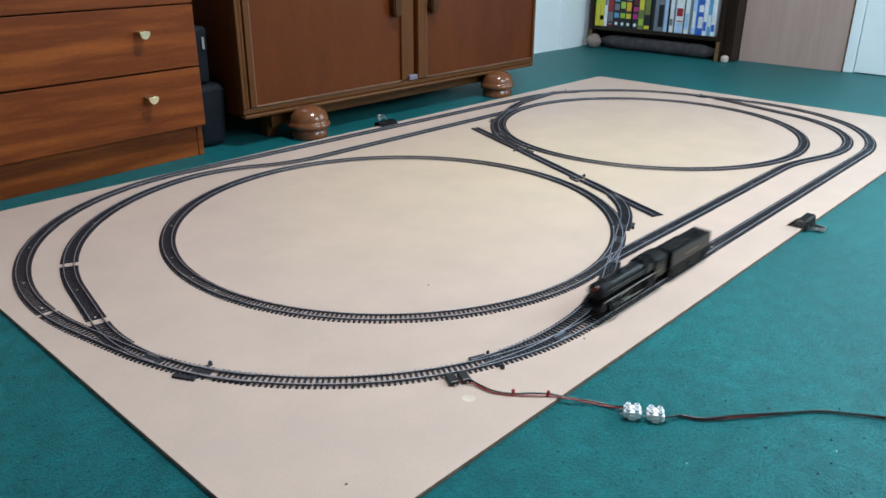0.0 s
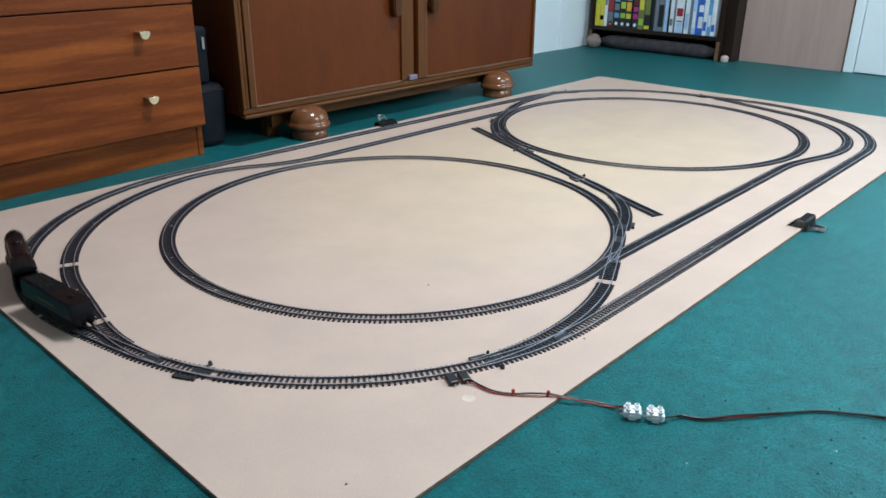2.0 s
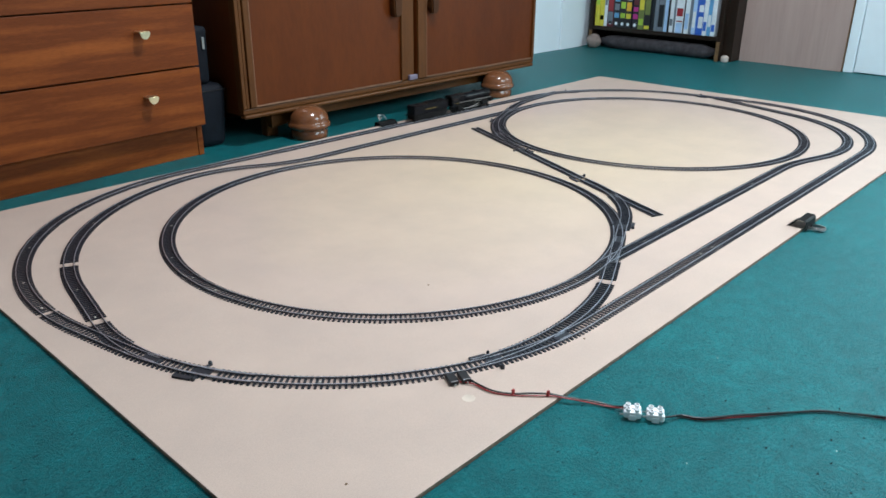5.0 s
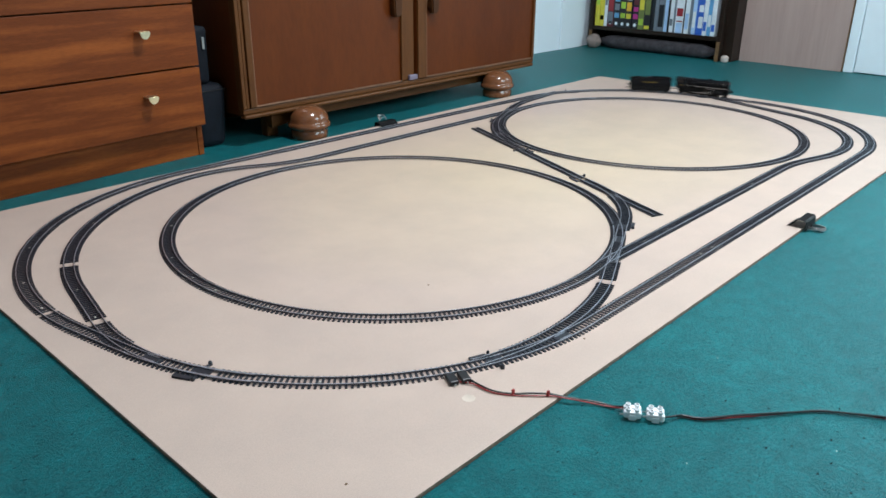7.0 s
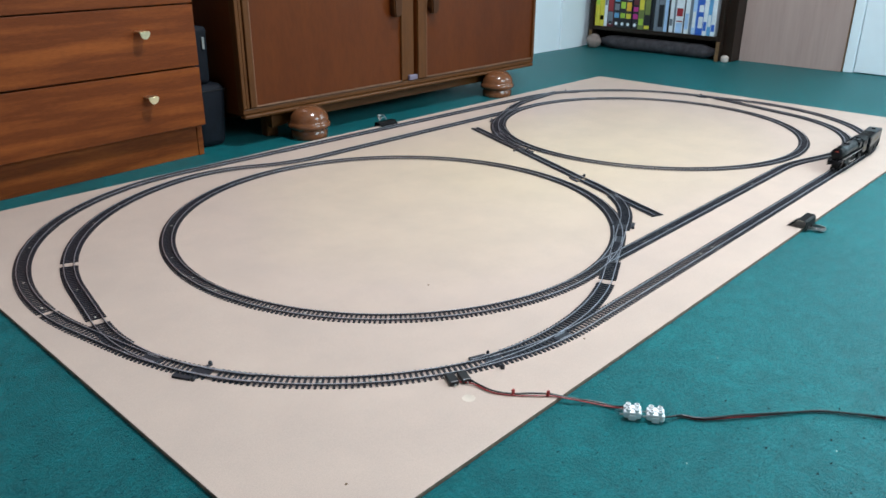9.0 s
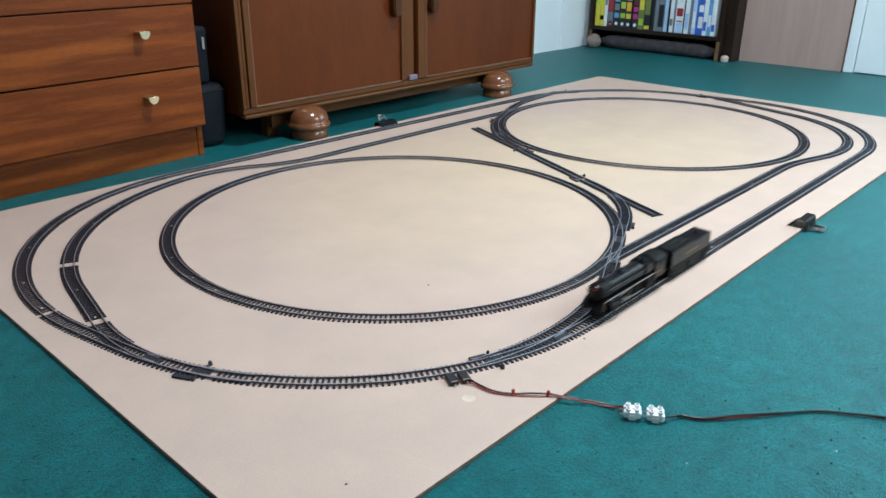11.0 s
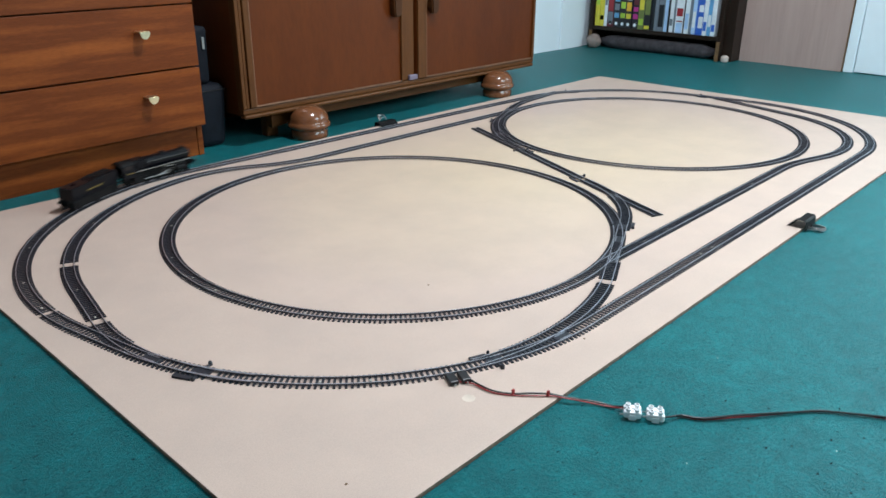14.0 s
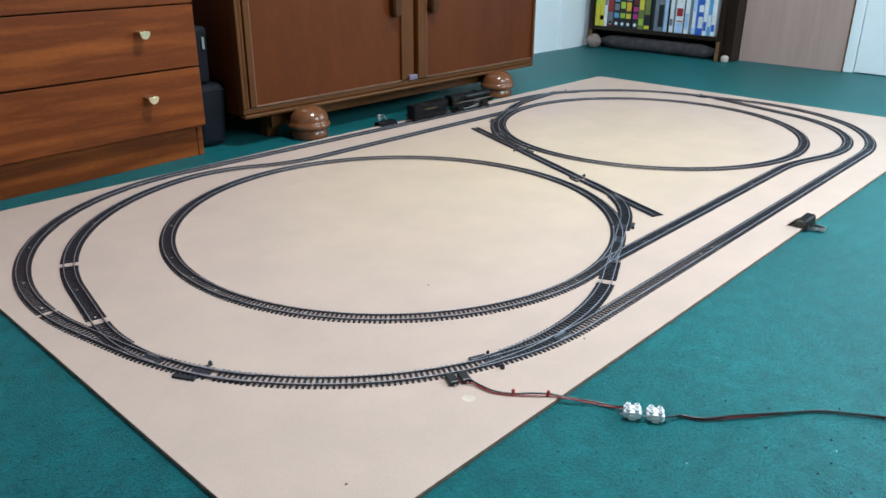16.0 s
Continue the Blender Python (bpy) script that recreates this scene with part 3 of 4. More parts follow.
def fabric_bolster():
    """A long grey stuffed roll that lies under the lowest shelf."""
    f = thing("draught_excluder", "long grey fluffy fabric roll under the bookcase", "draught excluder", at=pose(3.152, 1.10, 0.0))
    b = bmesh.new()
    rings, n = [], 20
    for i in range(41):
        y = 0.60 * i / 40
        r = 0.034 * min(1, 0.45 + 6 * min(i, 40 - i) / 40) * (1 + 0.08 * noise.noise(Vector((0, y * 14, 1))))
        rings.append([b.verts.new((r * math.cos(a) + 0.003 * noise.noise(Vector((a, y * 30, 2))), y, 0.033 + r * 0.95 * math.sin(a))) for a in [2 * math.pi * k / n for k in range(n)]])
    for p, q in zip(rings, rings[1:]):
        for k in range(n):
            b.faces.new((p[k], q[k], q[(k + 1) % n], p[(k + 1) % n]))
    b.faces.new(rings[0])
    b.faces.new(rings[-1][::-1])
    bmesh.ops.recalc_face_normals(b, faces=b.faces[:])
    part("roll", b, surface("grey_fleece", (0.045, 0.040, 0.046), 0.95, 0, 0.4, 30, 0.8, 260), f, smooth=True)
    k = bmesh.new()
    bmesh.ops.create_icosphere(k, subdivisions=3, radius=0.036)
    for v in k.verts:
        v.co = Vector((v.co.x, v.co.y * 1.0, v.co.z * 0.95)) * (1 + 0.12 * noise.noise(v.co * 40)) + Vector((-0.05, 0.618, 0.034))
    part("end_knot", k, surface("pinkish_fleece", (0.26, 0.20, 0.18), 0.95, 0, 0.2, 40, 0.8, 260), f, "pale pinkish fleece end", smooth=True)


def veneer_panel():
    p = thing("veneer_panel", "tall pale wood veneered board leaning by the bookcase", "panel", at=pose(3.222, 0.603, 0))
    part("board", box(0.0, 0.018, -0.026, 0.415, 0.0, 1.95, 0.001), PANELWOOD, p)
    part("edge_lipping", box(0.0005, 0.0175, -0.0285, -0.0262, 0.0, 1.95, 0.0006), EDGEWOOD, p, "thin brown edge lipping")


def door_frame():
    f = tagged(part("trim", box(3.226, 3.2495, 0.532, 0.572, 0, 2.04, 0.004), GLOSSPAINT), "white gloss door architrave", "trim", kind="structure")
    d = tagged(part("door_1", box(3.232, 3.2495, -0.28, 0.529, 0.004, 2.0, 0.002), GLOSSPAINT), "white painted closed door", "door", kind="structure")


# ---- train ----
def loco():
    t = thing("locomotive", "black model steam locomotive running on the outer oval", "locomotive")
    part("running_board", box(-0.052, 0.092, -0.0165, 0.0165, 0.0315, 0.0333, 0.0005), BLACKPAINT, t)
    for sy in (-1, 1):
        # the running board's highlight, built as a thin bright strip
        part("footplate_highlight", box(-0.052, 0.092, sy * 0.0169 - 0.0004, sy * 0.0169 + 0.0004, 0.0312, 0.0326), STEEL, t, "bright strip standing for the highlight along the footplate")
    part("boiler", cyl(0.0140, -0.022, 0.066, "x", (0, 0, 0.0425), 40), BLACKPAINT, t, smooth=False)
    for x in (-0.012, 0.014, 0.040, 0.064):
        part("boiler_band", cyl(0.0143, x, x + 0.0014, "x", (0, 0, 0.0425), 40), BLACKPAINT, t)
    part("smokebox", cyl(0.0144, 0.0662, 0.092, "x", (0, 0, 0.0425), 40), BLACKMATT, t)
    part("smokebox_saddle", box(0.068, 0.090, -0.0085, 0.0085, 0.020, 0.0312, 0.001), BLACKMATT, t)
    part("smokebox_door", lathe(((0.0128, 0.0), (0.012, 0.002), (0.007, 0.0035), (0.002, 0.004)), 28, None, pose(0.0922, 0, 0.0425, 0, 90, 0)), BLACKPAINT, t)
    part("firebox", prism([(-0.053, 0.0334), (-0.0222, 0.0334), (-0.0222, 0.0570), (-0.053, 0.0562)], -0.0150, 0.0150, bevel=0.0045), BLACKPAINT, t)
    part("chimney", lathe(((0.0056, 0.0545), (0.0042, 0.0565), (0.0042, 0.0590), (0.0054, 0.0600), (0.0046, 0.0606)), 20, None, pose(0.080, 0, 0)), BLACKMATT, t)
    part("dome", lathe(((0.0080, 0.0545), (0.0072, 0.0580), (0.0052, 0.0600), (0.002, 0.0608)), 20, None, pose(0.028, 0, 0)), BLACKPAINT, t)
    for sy in (-1, 1):
        part("safety_valve", lathe(((0.0020, 0.0560), (0.0020, 0.0588), (0.0010, 0.0596)), 12, None, pose(-0.030, sy * 0.004, 0)), BLACKMATT, t)
        part("handrail", tube([(-0.020, sy * 0.0152, 0.0470), (0.088, sy * 0.0152, 0.0470)], 0.0004, 6), ROD, t)
    cab = box(-0.085, -0.0535, -0.0170, -0.0158, 0.0215, 0.0490)
    box(-0.085, -0.0535, 0.0158, 0.0170, 0.0215, 0.0490, bm=cab)
    box(-0.0550, -0.0535, -0.0157, 0.0157, 0.0215, 0.0490, bm=cab)
    box(-0.085, -0.0552, -0.0157, 0.0157, 0.0200, 0.0214, bm=cab)
    part("cab", cab, BLACKPAINT, t)
    roof = bmesh.new()
    n = 14
    up = [[roof.verts.new((x, 0.0178 * math.sin(a), 0.0488 + 0.0088 * math.cos(a))) for a in [math.radians(-90 + 180 * i / n) for i in range(n + 1)]] for x in (-0.088, -0.0515)]
    for i in range(n):
        roof.faces.new((up[0][i], up[1][i], up[1][i + 1], up[0][i + 1]))
    for e in up:
        roof.faces.new(e)
    bmesh.ops.recalc_face_normals(roof, faces=roof.faces[:])
    part("cab_roof", roof, BLACKMATT, t)
    for sy in (-1, 1):
        for x in (0.0185, -0.0105, -0.0430, 0.0600):
            part("brake_hanger", box(x - 0.0035, x + 0.0035, sy * 0.0098 - 0.0008, sy * 0.0098 + 0.0008, 0.0022, 0.0200, 0.0004), BLACKMATT, t)
        part("ashpan", box(-0.060, -0.036, sy * 0.0120 - 0.0020, sy * 0.0120 + 0.0020, 0.0060, 0.0310, 0.001), BLACKMATT, t)
    part("frames", box(-0.080, 0.094, -0.0062, 0.0062, 0.0075, 0.0312, 0.001), BLACKMATT, t)
    part("buffer_beam", box(0.0925, 0.0985, -0.0165, 0.0165, 0.0165, 0.0262, 0.0004), BLACKPAINT, t)
    for sy in (-1, 1):
        part("cab_window", box(-0.080, -0.063, sy * 0.0171 - 0.0002, sy * 0.0171 + 0.0002, 0.040, 0.0475), GAP_SHADE, t)
        part("cab_number", box(-0.074, -0.058, sy * 0.0171 - 0.0002, sy * 0.0171 + 0.0002, 0.0300, 0.0322), YELLOW, t, "faint yellow painted bar")
        part("front_step", prism([(0.0920, 0.0316), (0.0985, 0.0262), (0.0985, 0.0250), (0.0900, 0.0250), (0.0900, 0.0316)], sy * 0.0125 - 0.004, sy * 0.0125 + 0.004), BLACKPAINT, t)
        part("cylinder", cyl(0.0066, 0.050, 0.075, "x", (0, sy * 0.0135, 0.0160), 20), BLACKMATT, t)
        part("valve_chest", cyl(0.0040, 0.047, 0.078, "x", (0, sy * 0.0128, 0.0255), 16), BLACKMATT, t)
        part("slide_bar", box(0.024, 0.050, sy * 0.0140 - 0.0009, sy * 0.0140 + 0.0009, 0.0182, 0.0192, 0.0003), ROD, t, "bright steel slide bar")
        part("slide_bar", box(0.024, 0.050, sy * 0.0140 - 0.0009, sy * 0.0140 + 0.0009, 0.0135, 0.0143, 0.0003), ROD, t, "bright steel slide bar")
        part("coupling_rod", box(-0.030, 0.036, sy * 0.0118 - 0.0006, sy * 0.0118 + 0.0006, 0.0090, 0.0106, 0.0004), STEEL, t)
        rod = box(-0.036, 0.0, -0.0006, 0.0006, -0.0008, 0.0008, 0.0004)
        part("connecting_rod", turned(rod, pose(0.034, sy * 0.0134, 0.0162, 0, -9, 0)), STEEL, t)
        gear = box(-0.026, 0.0, -0.0005, 0.0005, -0.0006, 0.0006, 0.0003)
        part("valve_rod", turned(gear, pose(0.046, sy * 0.0142, 0.0250, 0, 7, 0)), STEEL, t)
        link = box(-0.0010, 0.0010, -0.0005, 0.0005, -0.0085, 0.0045, 0.0004)
        part("expansion_link", turned(link, pose(0.018, sy * 0.0142, 0.0235, 0, 12, 0)), ROD, t)
        part("injector_pipe", tube(smooth_line([(-0.048, sy * 0.0135, 0.0310), (-0.046, sy * 0.0140, 0.0200), (-0.040, sy * 0.0140, 0.0165), (-0.054, sy * 0.0140, 0.0155)], 0.002), 0.0007, 6), BLACKMATT, t)
        bf = cyl(0.0016, 0.0987, 0.1055, "x", (0, sy * 0.0105, 0.0215), 12)
        cyl(0.0036, 0.1055, 0.1070, "x", (0, sy * 0.0105, 0.0215), 16, bf)
        part("buffer", bf, BLACKMATT, t)
    part("lamp_marker", box(0.0950, 0.0968, -0.0040, 0.0040, 0.0480, 0.0502, 0.0006), REDPAINT, t, "small red headboard")
    part("lamp_marker_bracket", box(0.0935, 0.0949, -0.0010, 0.0010, 0.0425, 0.0495), BLACKMATT, t)
    for x, r in ((0.084, 0.0062), (0.048, 0.0062), (0.033, 0.0125), (0.004, 0.0125), (-0.025, 0.0125), (-0.068, 0.0070)):
        for sy in (-1, 1):
            wheel("wheel", x, sy, r, t)
    return t


def wheel(name, x, sy, r, parent):
    """A flanged wheel with a recessed web on its axle, standing on the rail's head."""
    b = lathe(((r * 0.2, -0.0006), (r + 0.0008, -0.0006), (r + 0.0008, 0.0), (r, 0.0002), (r, 0.0022), (r * 0.86, 0.0022), (r * 0.84, 0.0010), (r * 0.30, 0.0010), (r * 0.26, 0.0024)),
              28, None, pose(0, 0, 0, -90, 0, 0))
    if sy < 0:
        turned(b, Matrix.Rotation(math.pi, 4, "Z"))
    bmesh.ops.recalc_face_normals(b, faces=b.faces[:])
    w = part(name, b, BLACKMATT, parent)
    w.location = (x, sy * 0.0072, r)
    return w


def tender():
    t = thing("tender", "black model coal tender with a yellow side stripe", "tender")
    part("underframe", box(-0.072, 0.072, -0.0162, 0.0162, 0.0190, 0.0215, 0.0005), BLACKMATT, t)
    tank = prism([(-0.071, 0.0216), (0.071, 0.0216), (0.071, 0.0500), (-0.004, 0.0500), (-0.008, 0.0482), (-0.071, 0.0482)], -0.0168, 0.0168, bevel=0.0016)
    part("tank", tank, BLACKPAINT, t)
    coal = bmesh.new()
    bmesh.ops.create_grid(coal, x_segments=26, y_segments=12, size=0.5)
    for v in coal.verts:
        v.co = Vector((0.034 + v.co.x * 0.064, v.co.y * 0.027, 0.0502 + 0.0022 * noise.noise(Vector((v.co.x * 16, v.co.y * 9, 3))) + 0.0008))
    part("coal", coal, BLACKMATT, t)
    for sy in (-1, 1):
        part("side_lettering", box(-0.026, 0.022, sy * 0.0169 - 0.0002, sy * 0.0169 + 0.0002, 0.0322, 0.0350), YELLOW, t, "faint yellow painted bar")
        part("axle_frame", box(-0.068, 0.068, sy * 0.0140 - 0.0010, sy * 0.0140 + 0.0010, 0.0040, 0.0189, 0.0006), BLACKMATT, t)
        for x in (-0.052, 0.001, 0.054):
            part("axle_box", box(x - 0.0055, x + 0.0055, sy * 0.0160 - 0.0009, sy * 0.0160 + 0.0009, 0.0030, 0.0150, 0.0006), BLACKMATT, t)
            part("leaf_spring", prism([(x - 0.011, 0.0185), (x + 0.011, 0.0185), (x + 0.005, 0.0155), (x - 0.005, 0.0155)], sy * 0.0153 - 0.0006, sy * 0.0153 + 0.0006), BLACKMATT, t)
        for x in (-0.066, 0.066):
            part("step", box(x - 0.004, x + 0.004, sy * 0.0158 - 0.0008, sy * 0.0158 + 0.0008, 0.0080, 0.0188, 0.0004), BLACKMATT, t)
        bf = cyl(0.0016, -0.0785, -0.0722, "x", (0, sy * 0.0105, 0.0205), 12)
        cyl(0.0036, -0.0800, -0.0785, "x", (0, sy * 0.0105, 0.0205), 16, bf)
        part("buffer", bf, BLACKMATT, t)
    part("drawbar", box(0.0722, 0.0955, -0.0022, 0.0022, 0.0125, 0.0145, 0.0004), BLACKMATT, t)
    part("rear_coupling", box(-0.0860, -0.0722, -0.0030, 0.0030, 0.0080, 0.0110, 0.0004), BLACKMATT, t)
    part("filler", lathe(((0.0045, 0.0480), (0.0045, 0.0505), (0.003, 0.0512)), 16, None, pose(-0.045, 0, 0)), BLACKPAINT, t)
    for x in (-0.052, 0.001, 0.054):
        for sy in (-1, 1):
            wheel("wheel", x, sy, 0.0085, t)
    return t


# ---- point mechanisms, wiring and clips ----
def nearest(name, x, y):
    pts = ROUTES[name][0]
    i = int(np.argmin(np.hypot(*(pts - (x, y)).T)))
    j = min(max(i, 1), len(pts) - 2)
    d = pts[j + 1] - pts[j - 1]
    return pts[i], math.atan2(d[1], d[0])


def point_mechanism(route, x, y, flip=1):
    q, a = nearest(route, x, y)
    t = thing("point_mechanism", "black plastic point tie bar between the rails", "track point", "points of the track", pose(q[0], q[1], TOP, 0, 0, math.degrees(a)))
    part("base_plate", box(-0.013, 0.013, -0.0072, 0.0072, 0.0, 0.0024, 0.0005), SLEEPER, t)
    part("tie_bar", box(-0.0022, 0.0022, -0.0205, 0.0205, 0.0008, 0.0029, 0.0005), SLEEPER, t)
    for s, r in ((1, 0.0030), (-1, 0.0022)):
        part("lever_stud", lathe(((r, 0.0), (r, 0.0045), (r * 0.6, 0.0062)), 10, None, pose(0.0, s * flip * 0.0200, 0)), SLEEPER, t)
    part("spring_case", box(0.004, 0.030, -flip * 0.0215, -flip * 0.0150, 0.0, 0.0028, 0.0008), SLEEPER, t)


def crossing_plate(route, x, y, length, turn=0.0):
    q, a = nearest(route, x, y)
    t = thing("crossing_plate", "black plastic crossing plate between the rails", "track point", "points of the track", pose(q[0], q[1], TOP, 0, 0, math.degrees(a) + turn))
    part("plate", box(-length / 2, length / 2, -0.0068, 0.0068, 0.0, 0.0030, 0.0006), SLEEPER, t)
    for s in (-1, 1):
        part("check_rail", box(-length / 2 + 0.004, length / 2 - 0.004, s * 0.0055 - 0.0005, s * 0.0055 + 0.0005, 0.0031, 0.0043), RAIL, t)


def power_clip():
    q, a = nearest("outer", 0.345, 0.143)
    p = thing("power_clip", "black plastic power clip plugged into the track", "power connector", at=pose(q[0], q[1], TOP, 0, 0, math.degrees(a)))
    for x in (-0.0085, 0.0085):
        b = box(x - 0.0062, x + 0.0062, 0.0130, 0.0350, 0.0002, 0.0068, 0.0012)
        part("block", b, BLACKPLASTIC, p)
        part("terminal", lathe(((0.0016, 0), (0.0016, 0.0016), (0.001, 0.002)), 10, None, pose(x, 0.0365, 0.0030, -90, 0, 0)), STEEL, p)


def cord(name, label, material, points, r):
    t = thing(name, label, "wire")
    part("strand", tube(smooth_line(points), r, 8), material, t)


def wiring():
    red = [(0.326, 0.117, 0.0077), (0.337, 0.096, 0.0088), (0.34, 0.067, 0.0076), (0.3535, 0.043, 0.0073), (0.37, 0.024, 0.0076), (0.385, 0.007, 0.0079),
           (0.394, -0.01, 0.0075), (0.414, -0.037, 0.0030), (0.424, -0.06, 0.0030), (0.4265, -0.074, 0.0075)]
    black = [(0.345, 0.11, 0.0077), (0.341, 0.098, 0.0091), (0.343, 0.067, 0.0084), (0.3565, 0.045, 0.0076), (0.372, 0.028, 0.0088), (0.387, 0.01, 0.0084),
             (0.396, -0.008, 0.0075), (0.417, -0.035, 0.0035), (0.426, -0.058, 0.0030), (0.4305, -0.072, 0.0075)]
    cord("red_wire", "thin red insulated wire lying over the board edge", REDWIRE, red, 0.0009)
    cord("black_wire", "thin black insulated wire lying over the board edge", BLACKWIRE, black, 0.0013)
    far = [(0.441, -0.114, 0.0080), (0.452, -0.120, 0.0060), (0.466, -0.126, 0.0030), (0.476, -0.147, 0.0030), (0.508, -0.175, 0.0035), (0.536, -0.198, 0.0035),
           (0.565, -0.220, 0.0035), (0.592, -0.243, 0.0035), (0.610, -0.270, 0.0035), (0.632, -0.307, 0.0030), (0.66, -0.37, 0.0030), (0.70, -0.52, 0.0030)]
    cord("red_wire", "thin red insulated wire trailing over the carpet", REDWIRE, [(x, y, max(0.0016, z - 0.0012)) for x, y, z in far], 0.0012)
    cord("black_wire", "thin black insulated wire trailing over the carpet", BLACKWIRE, [(x - 0.0012, y - 0.001, max(0.0017, z + 0.001 + 0.0016 * math.sin(40 * x))) for x, y, z in far], 0.0014)
    for x, y in ((0.356, 0.045), (0.3835, 0.0115)):
        g = thing("wire_tag", "tiny red plastic tag round the wire", "tag", "tags on the wire", pose(x, y, TOP))
        part("tag", box(-0.0022, 0.0022, -0.0015, 0.0015, 0.0, 0.0082, 0.0008), REDWIRE, g)


def terminal_block(x, y, turn):
    """A two-pole screw connector: body ridges, screw towers and screws."""
    t = thing("terminal_block", "white nylon screw terminal block on the carpet", "terminal block", "terminal blocks in the wire", pose(x, y, 0.001, 0, 0, turn))
    part("web", box(-0.0100, 0.0100, -0.0045, 0.0045, 0.0, 0.0070, 0.0010), WHITEPLASTIC, t)
    for s in (-1, 1):
        pole = box(s * 0.0052 - 0.0040, s * 0.0052 + 0.0040, -0.0105, 0.0105, 0.0015, 0.0110, 0.0022)
        pole = part("pole", pole, WHITEPLASTIC, t)
        part("wire_end", tube([(s * 0.0052, 0.0100, 0.0050), (s * 0.0052, 0.0150, 0.0046)], 0.0010, 6), STEEL, pole)
        for yy in (-0.0052, 0.0052):
            part("screw_tower", lathe(((0.0033, 0.0100), (0.0031, 0.0140), (0.0022, 0.0142), (0.0021, 0.0120)), 14, None, pose(s * 0.0052, yy, 0)), WHITEPLASTIC, pole)
            part("screw", lathe(((0.0019, 0.0), (0.0019, 0.0006)), 10, None, pose(s * 0.0052, yy, 0.0121)), STEEL, pole)


def bulldog_clip(x, y, turn, label, tall=1.0, half=0.026, reach=0.041, rise=0.002):
    """A spring steel clip gripping the sheet's edge, with its two flat wire handles."""
    c = thing("binder_clip", label, "clip", "clips on the board edge", pose(x, y, TOP, 0, 0, turn))
    outline = [(0.022, 0.0005), (0.016, 0.0040), (0.004, 0.0190), (-0.010, 0.0190), (-0.014, 0.0150), (-0.014, -0.0045), (-0.0125, -0.0045), (-0.0125, 0.0140),
               (-0.0095, 0.0175), (0.0030, 0.0175), (0.0145, 0.0035), (0.0215, 0.0001)]
    b = prism([(u, v * tall if v > 0 else v) for u, v in outline], -half, half)
    turned(b, Matrix.Rotation(math.pi / 2, 4, "Z"))
    part("jaw", b, BLACKMATT, c)
    z = -0.0025 if tall > 0.9 else 0.0190 * tall
    for k, (w, lift) in enumerate(((0.014, 0.0), (0.011, 0.0035))):
        loop = smooth_line([(-w, -0.012, z + lift), (-w * 0.85, -reach * 0.7, z + lift + rise), (-w * 0.45, -reach, z + lift + rise), (w * 0.45, -reach, z + lift + rise),
                            (w * 0.85, -reach * 0.7, z + lift + rise), (w, -0.012, z + lift)])
        part("handle", tube(loop, 0.0016, 6), STEEL, c, "bright steel wire handle")
    part("handle_grip", box(-0.0060, 0.0060, -reach, -0.016, z + rise * 0.5, z + rise * 0.5 + 0.0012, 0.0005), STEEL, c, "bright steel handle plate")


def bag(x0, x1, y0, y1, h, z0, label, taper):
    t = thing("camera_bag", label, "bag", "", pose((x0 + x1) / 2, (y0 + y1) / 2, z0))
    hx, hy = (x1 - x0) / 2, (y1 - y0) / 2
    b = box(-hx, hx, -hy, hy, 0, h, min(hx, hy) * 0.45, segments=4)
    for v in b.verts:
        k = 1 - taper * (1 - v.co.z / h)
        v.co.x = v.co.x * k + 0.0025 * noise.noise(v.co * 30)
        v.co.y = v.co.y * k + 0.0025 * noise.noise(v.co * 26)
    part("bag_body", b, BAG, t, smooth=True)
    part("rim_band", box(-hx * 0.93, hx * 0.985, -hy * 0.995, hy * 0.93, h * 0.90, h * 0.915, 0.002), BLACKPLASTIC, t)
    return t


def bags():
    bag(0.700, 0.792, 1.362, 1.60, 0.168, 0.0, "dark navy nylon bag standing on the carpet", 0.12)
    t = bag(0.699, 0.757, 1.372, 1.58, 0.146, 0.1685, "dark navy nylon bag stacked on another", 0.05)
    part("zip_pull", box(0.009, 0.016, -0.1078, -0.1052, 0.090, 0.120, 0.0012), STEEL, t, "bright zip pull")


def crumb(x, y, z, size, material, label):
    t = thing("crumb", label, "crumb", "crumbs", pose(x, y, z))
    k = bmesh.new()
    bmesh.ops.create_icosphere(k, subdivisions=1, radius=size)
    for v in k.verts:
        v.co = Vector((v.co.x * 1.4, v.co.y, max(0.0, v.co.z * 0.6 + size * 0.4))) * (1 + 0.3 * noise.noise(v.co * 900))
    part("bit", k, material, t)


def wall_details():
    tagged(part("trim", box(2.915, 3.10, 1.788, 1.7995, 0, CEIL - 0.01, 0.002), WALLPAINT), "white painted boxed edge on the wall", "trim", kind="structure")
    h = thing("wall_hook", "small worn brass hook on the wall", "hook", at=pose(2.93, 1.7875, 0.262))
    b = lathe(((0.004, 0), (0.004, 0.002)), 12, None, pose(0, 0, 0.012, 90, 0, 0))
    tube(smooth_line([(0, -0.001, 0.012), (0, -0.010, 0.008), (0, -0.012, -0.004), (0, -0.006, -0.010)], 0.002), 0.0016, 6, b)
    part("hook", b, BRASS, h)


LOOP, LAP = ROUTES["outer"]
LOOP_S = np.linspace(0, LAP, len(LOOP))
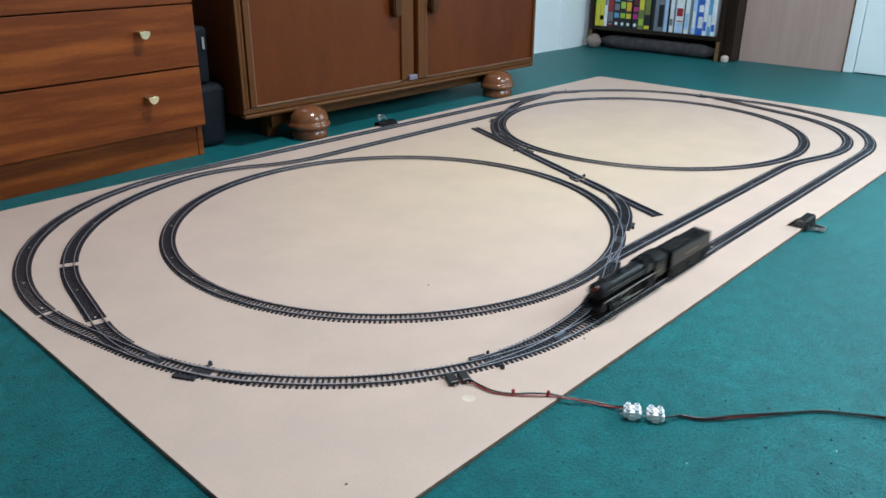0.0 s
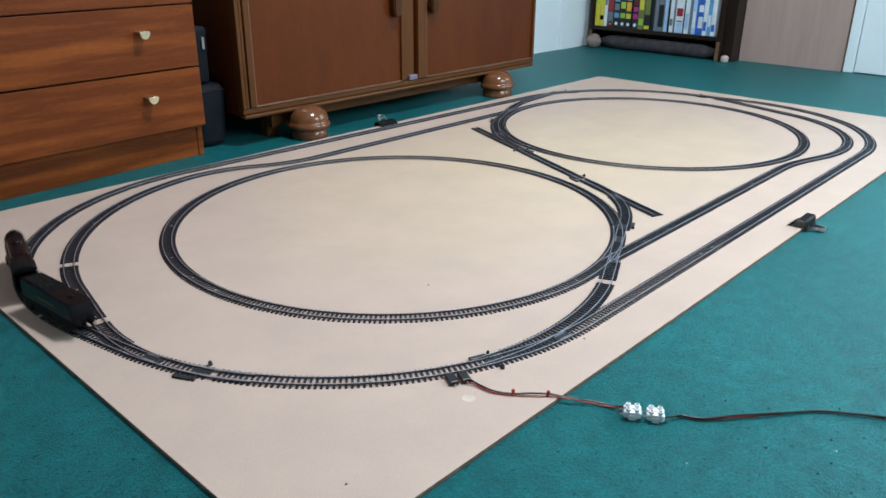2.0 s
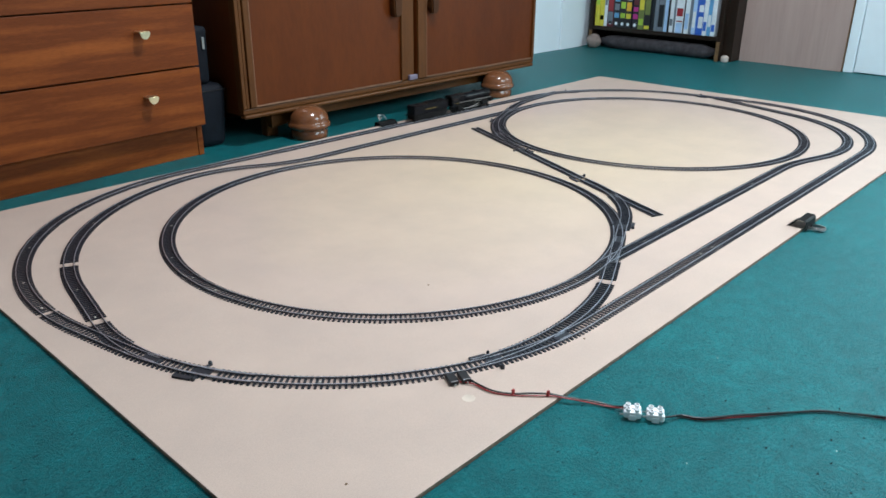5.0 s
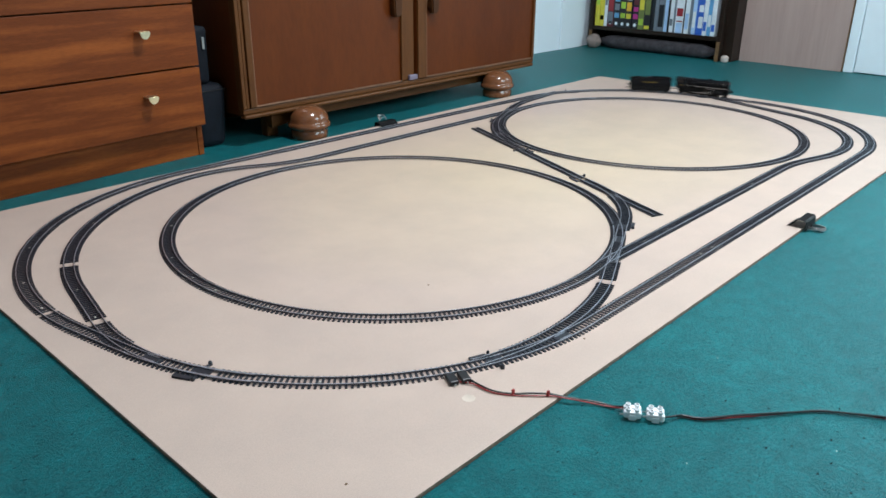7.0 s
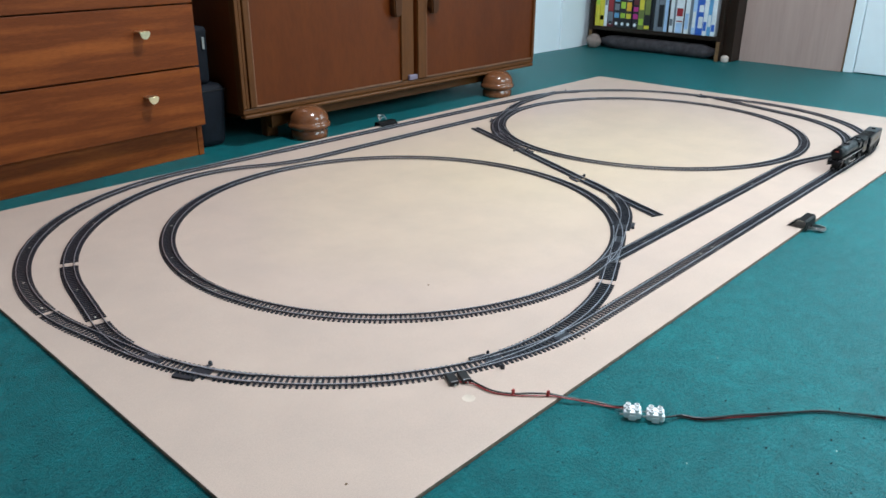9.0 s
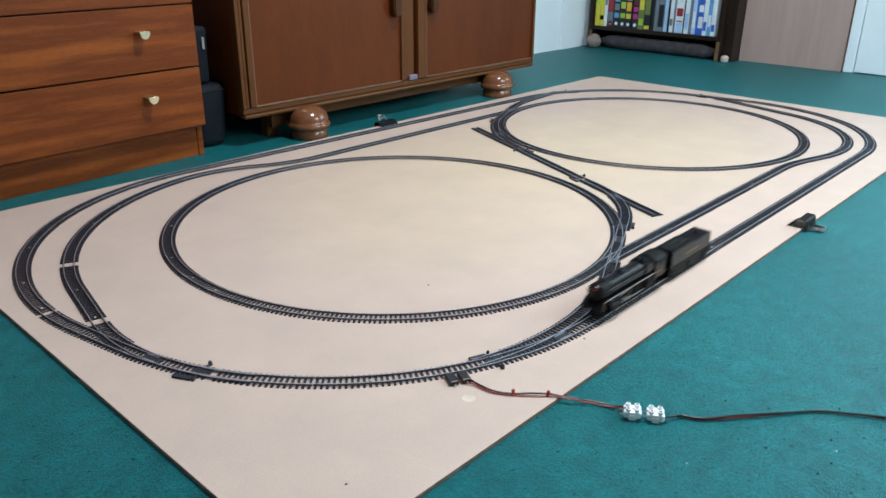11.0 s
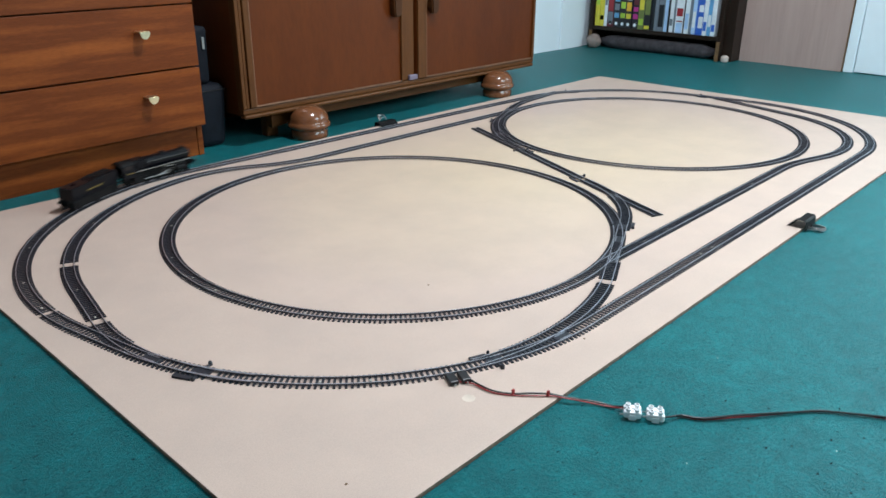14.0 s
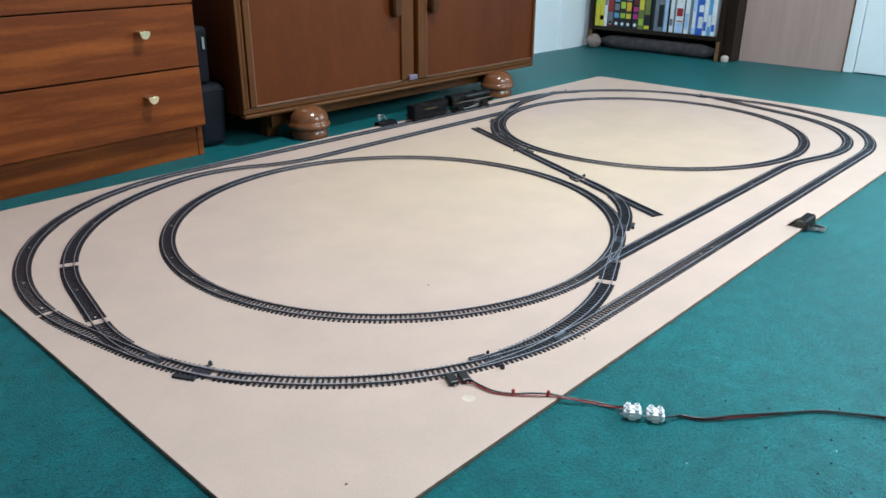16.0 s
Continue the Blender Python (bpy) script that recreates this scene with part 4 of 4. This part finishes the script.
# seconds of one lap and metres run by the locomotive's front
TIMES = [(0.0, 2.056), (0.3, 2.250), (0.6, 2.425), (0.9, 2.588), (1.2, 2.783), (1.5, 2.953), (2.0, 3.206), (2.5, 3.496), (3.0, 3.801), (3.5, 4.070), (4.0, 4.325), (5.0, 4.862), (6.5, 5.545), (7.0, 5.834), (7.5, 6.107), (8.0, 6.378), (8.5, 6.656), (9.0, 6.888), (11.0, 7.934)]


def on_loop(s):
    s = s % LAP
    return Vector((float(np.interp(s, LOOP_S, LOOP[:, 0])), float(np.interp(s, LOOP_S, LOOP[:, 1])), TOP + 0.0043))


def run(t):
    """Metres run by the train's front at t seconds."""
    lap = math.floor(t / 11.0)
    u = t - 11.0 * lap
    return lap * LAP + float(np.interp(u, [a for a, _ in TIMES], [b for _, b in TIMES]))


def riding(s, front, back):
    """The pose of a vehicle whose two end axles stand on the loop; s: its middle."""
    a, b = on_loop(s + front), on_loop(s - back)
    d = a - b
    m = (a * back + b * front) / (front + back)
    return Matrix.Translation(m) @ Matrix.Rotation(math.atan2(d.y, d.x), 4, "Z")


all_track()
chest_of_drawers()
sideboard()
bookcase()
fabric_bolster()
veneer_panel()
door_frame()
wall_details()
bags()
for spot in (("outer", 0.112, 0.37, -1), ("outer", 0.403, 0.119, 1), ("near_link", 0.965, 0.255, 1), ("siding", 1.178, 0.507, 1), ("siding", 1.275, 0.755, -1),
             ("far_link", 1.50, 1.02, 1), ("outer", 2.03, 1.13, 1), ("outer", 2.29, 0.75, 1)):
    point_mechanism(*spot)
for spot in (("near_link", 0.815, 0.183, 0.05), ("near_link", 0.90, 0.222, 0.034), ("far_link", 1.63, 1.08, 0.05), ("outer", 0.52, 0.088, 0.03), ("outer", 0.085, 0.45, 0.03), ("near_link", 1.10, 0.37, 0.04), ("far_link", 1.37, 0.90, 0.04)):
    crossing_plate(*spot)
for spot in ((0.512, 0.345), (0.538, 0.061), (0.104, 0.066)):
    crumb(*spot, TOP, 0.0014, EDGEWOOD, "tiny brown crumb lying on the board")
for spot in ((0.388, -0.173), (0.627, -0.097), (0.525, -0.285)):
    crumb(*spot, 0.001, 0.0009, PAPER, "tiny pale lint lying on the carpet")
power_clip()
wiring()
terminal_block(0.4255, -0.0825, 32)
terminal_block(0.4395, -0.1055, 32)
bulldog_clip(1.228, 0.008, 0, "black steel binder clip gripping the board edge", 0.92)
bulldog_clip(1.226, W - 0.004, 180, "black steel binder clip gripping the board edge by the sideboard", 0.60, 0.033, 0.030, 0.010)
engine, coal_tender = loco(), tender()


def motions():
    rows = [i * 0.2 for i in range(81)]
    walk(engine, [(t, riding(run(t) - 0.0995, 0.06, 0.06)) for t in rows])
    walk(coal_tender, [(t, riding(run(t) - 0.0995 - 0.178, 0.052, 0.052)) for t in rows])


motions()
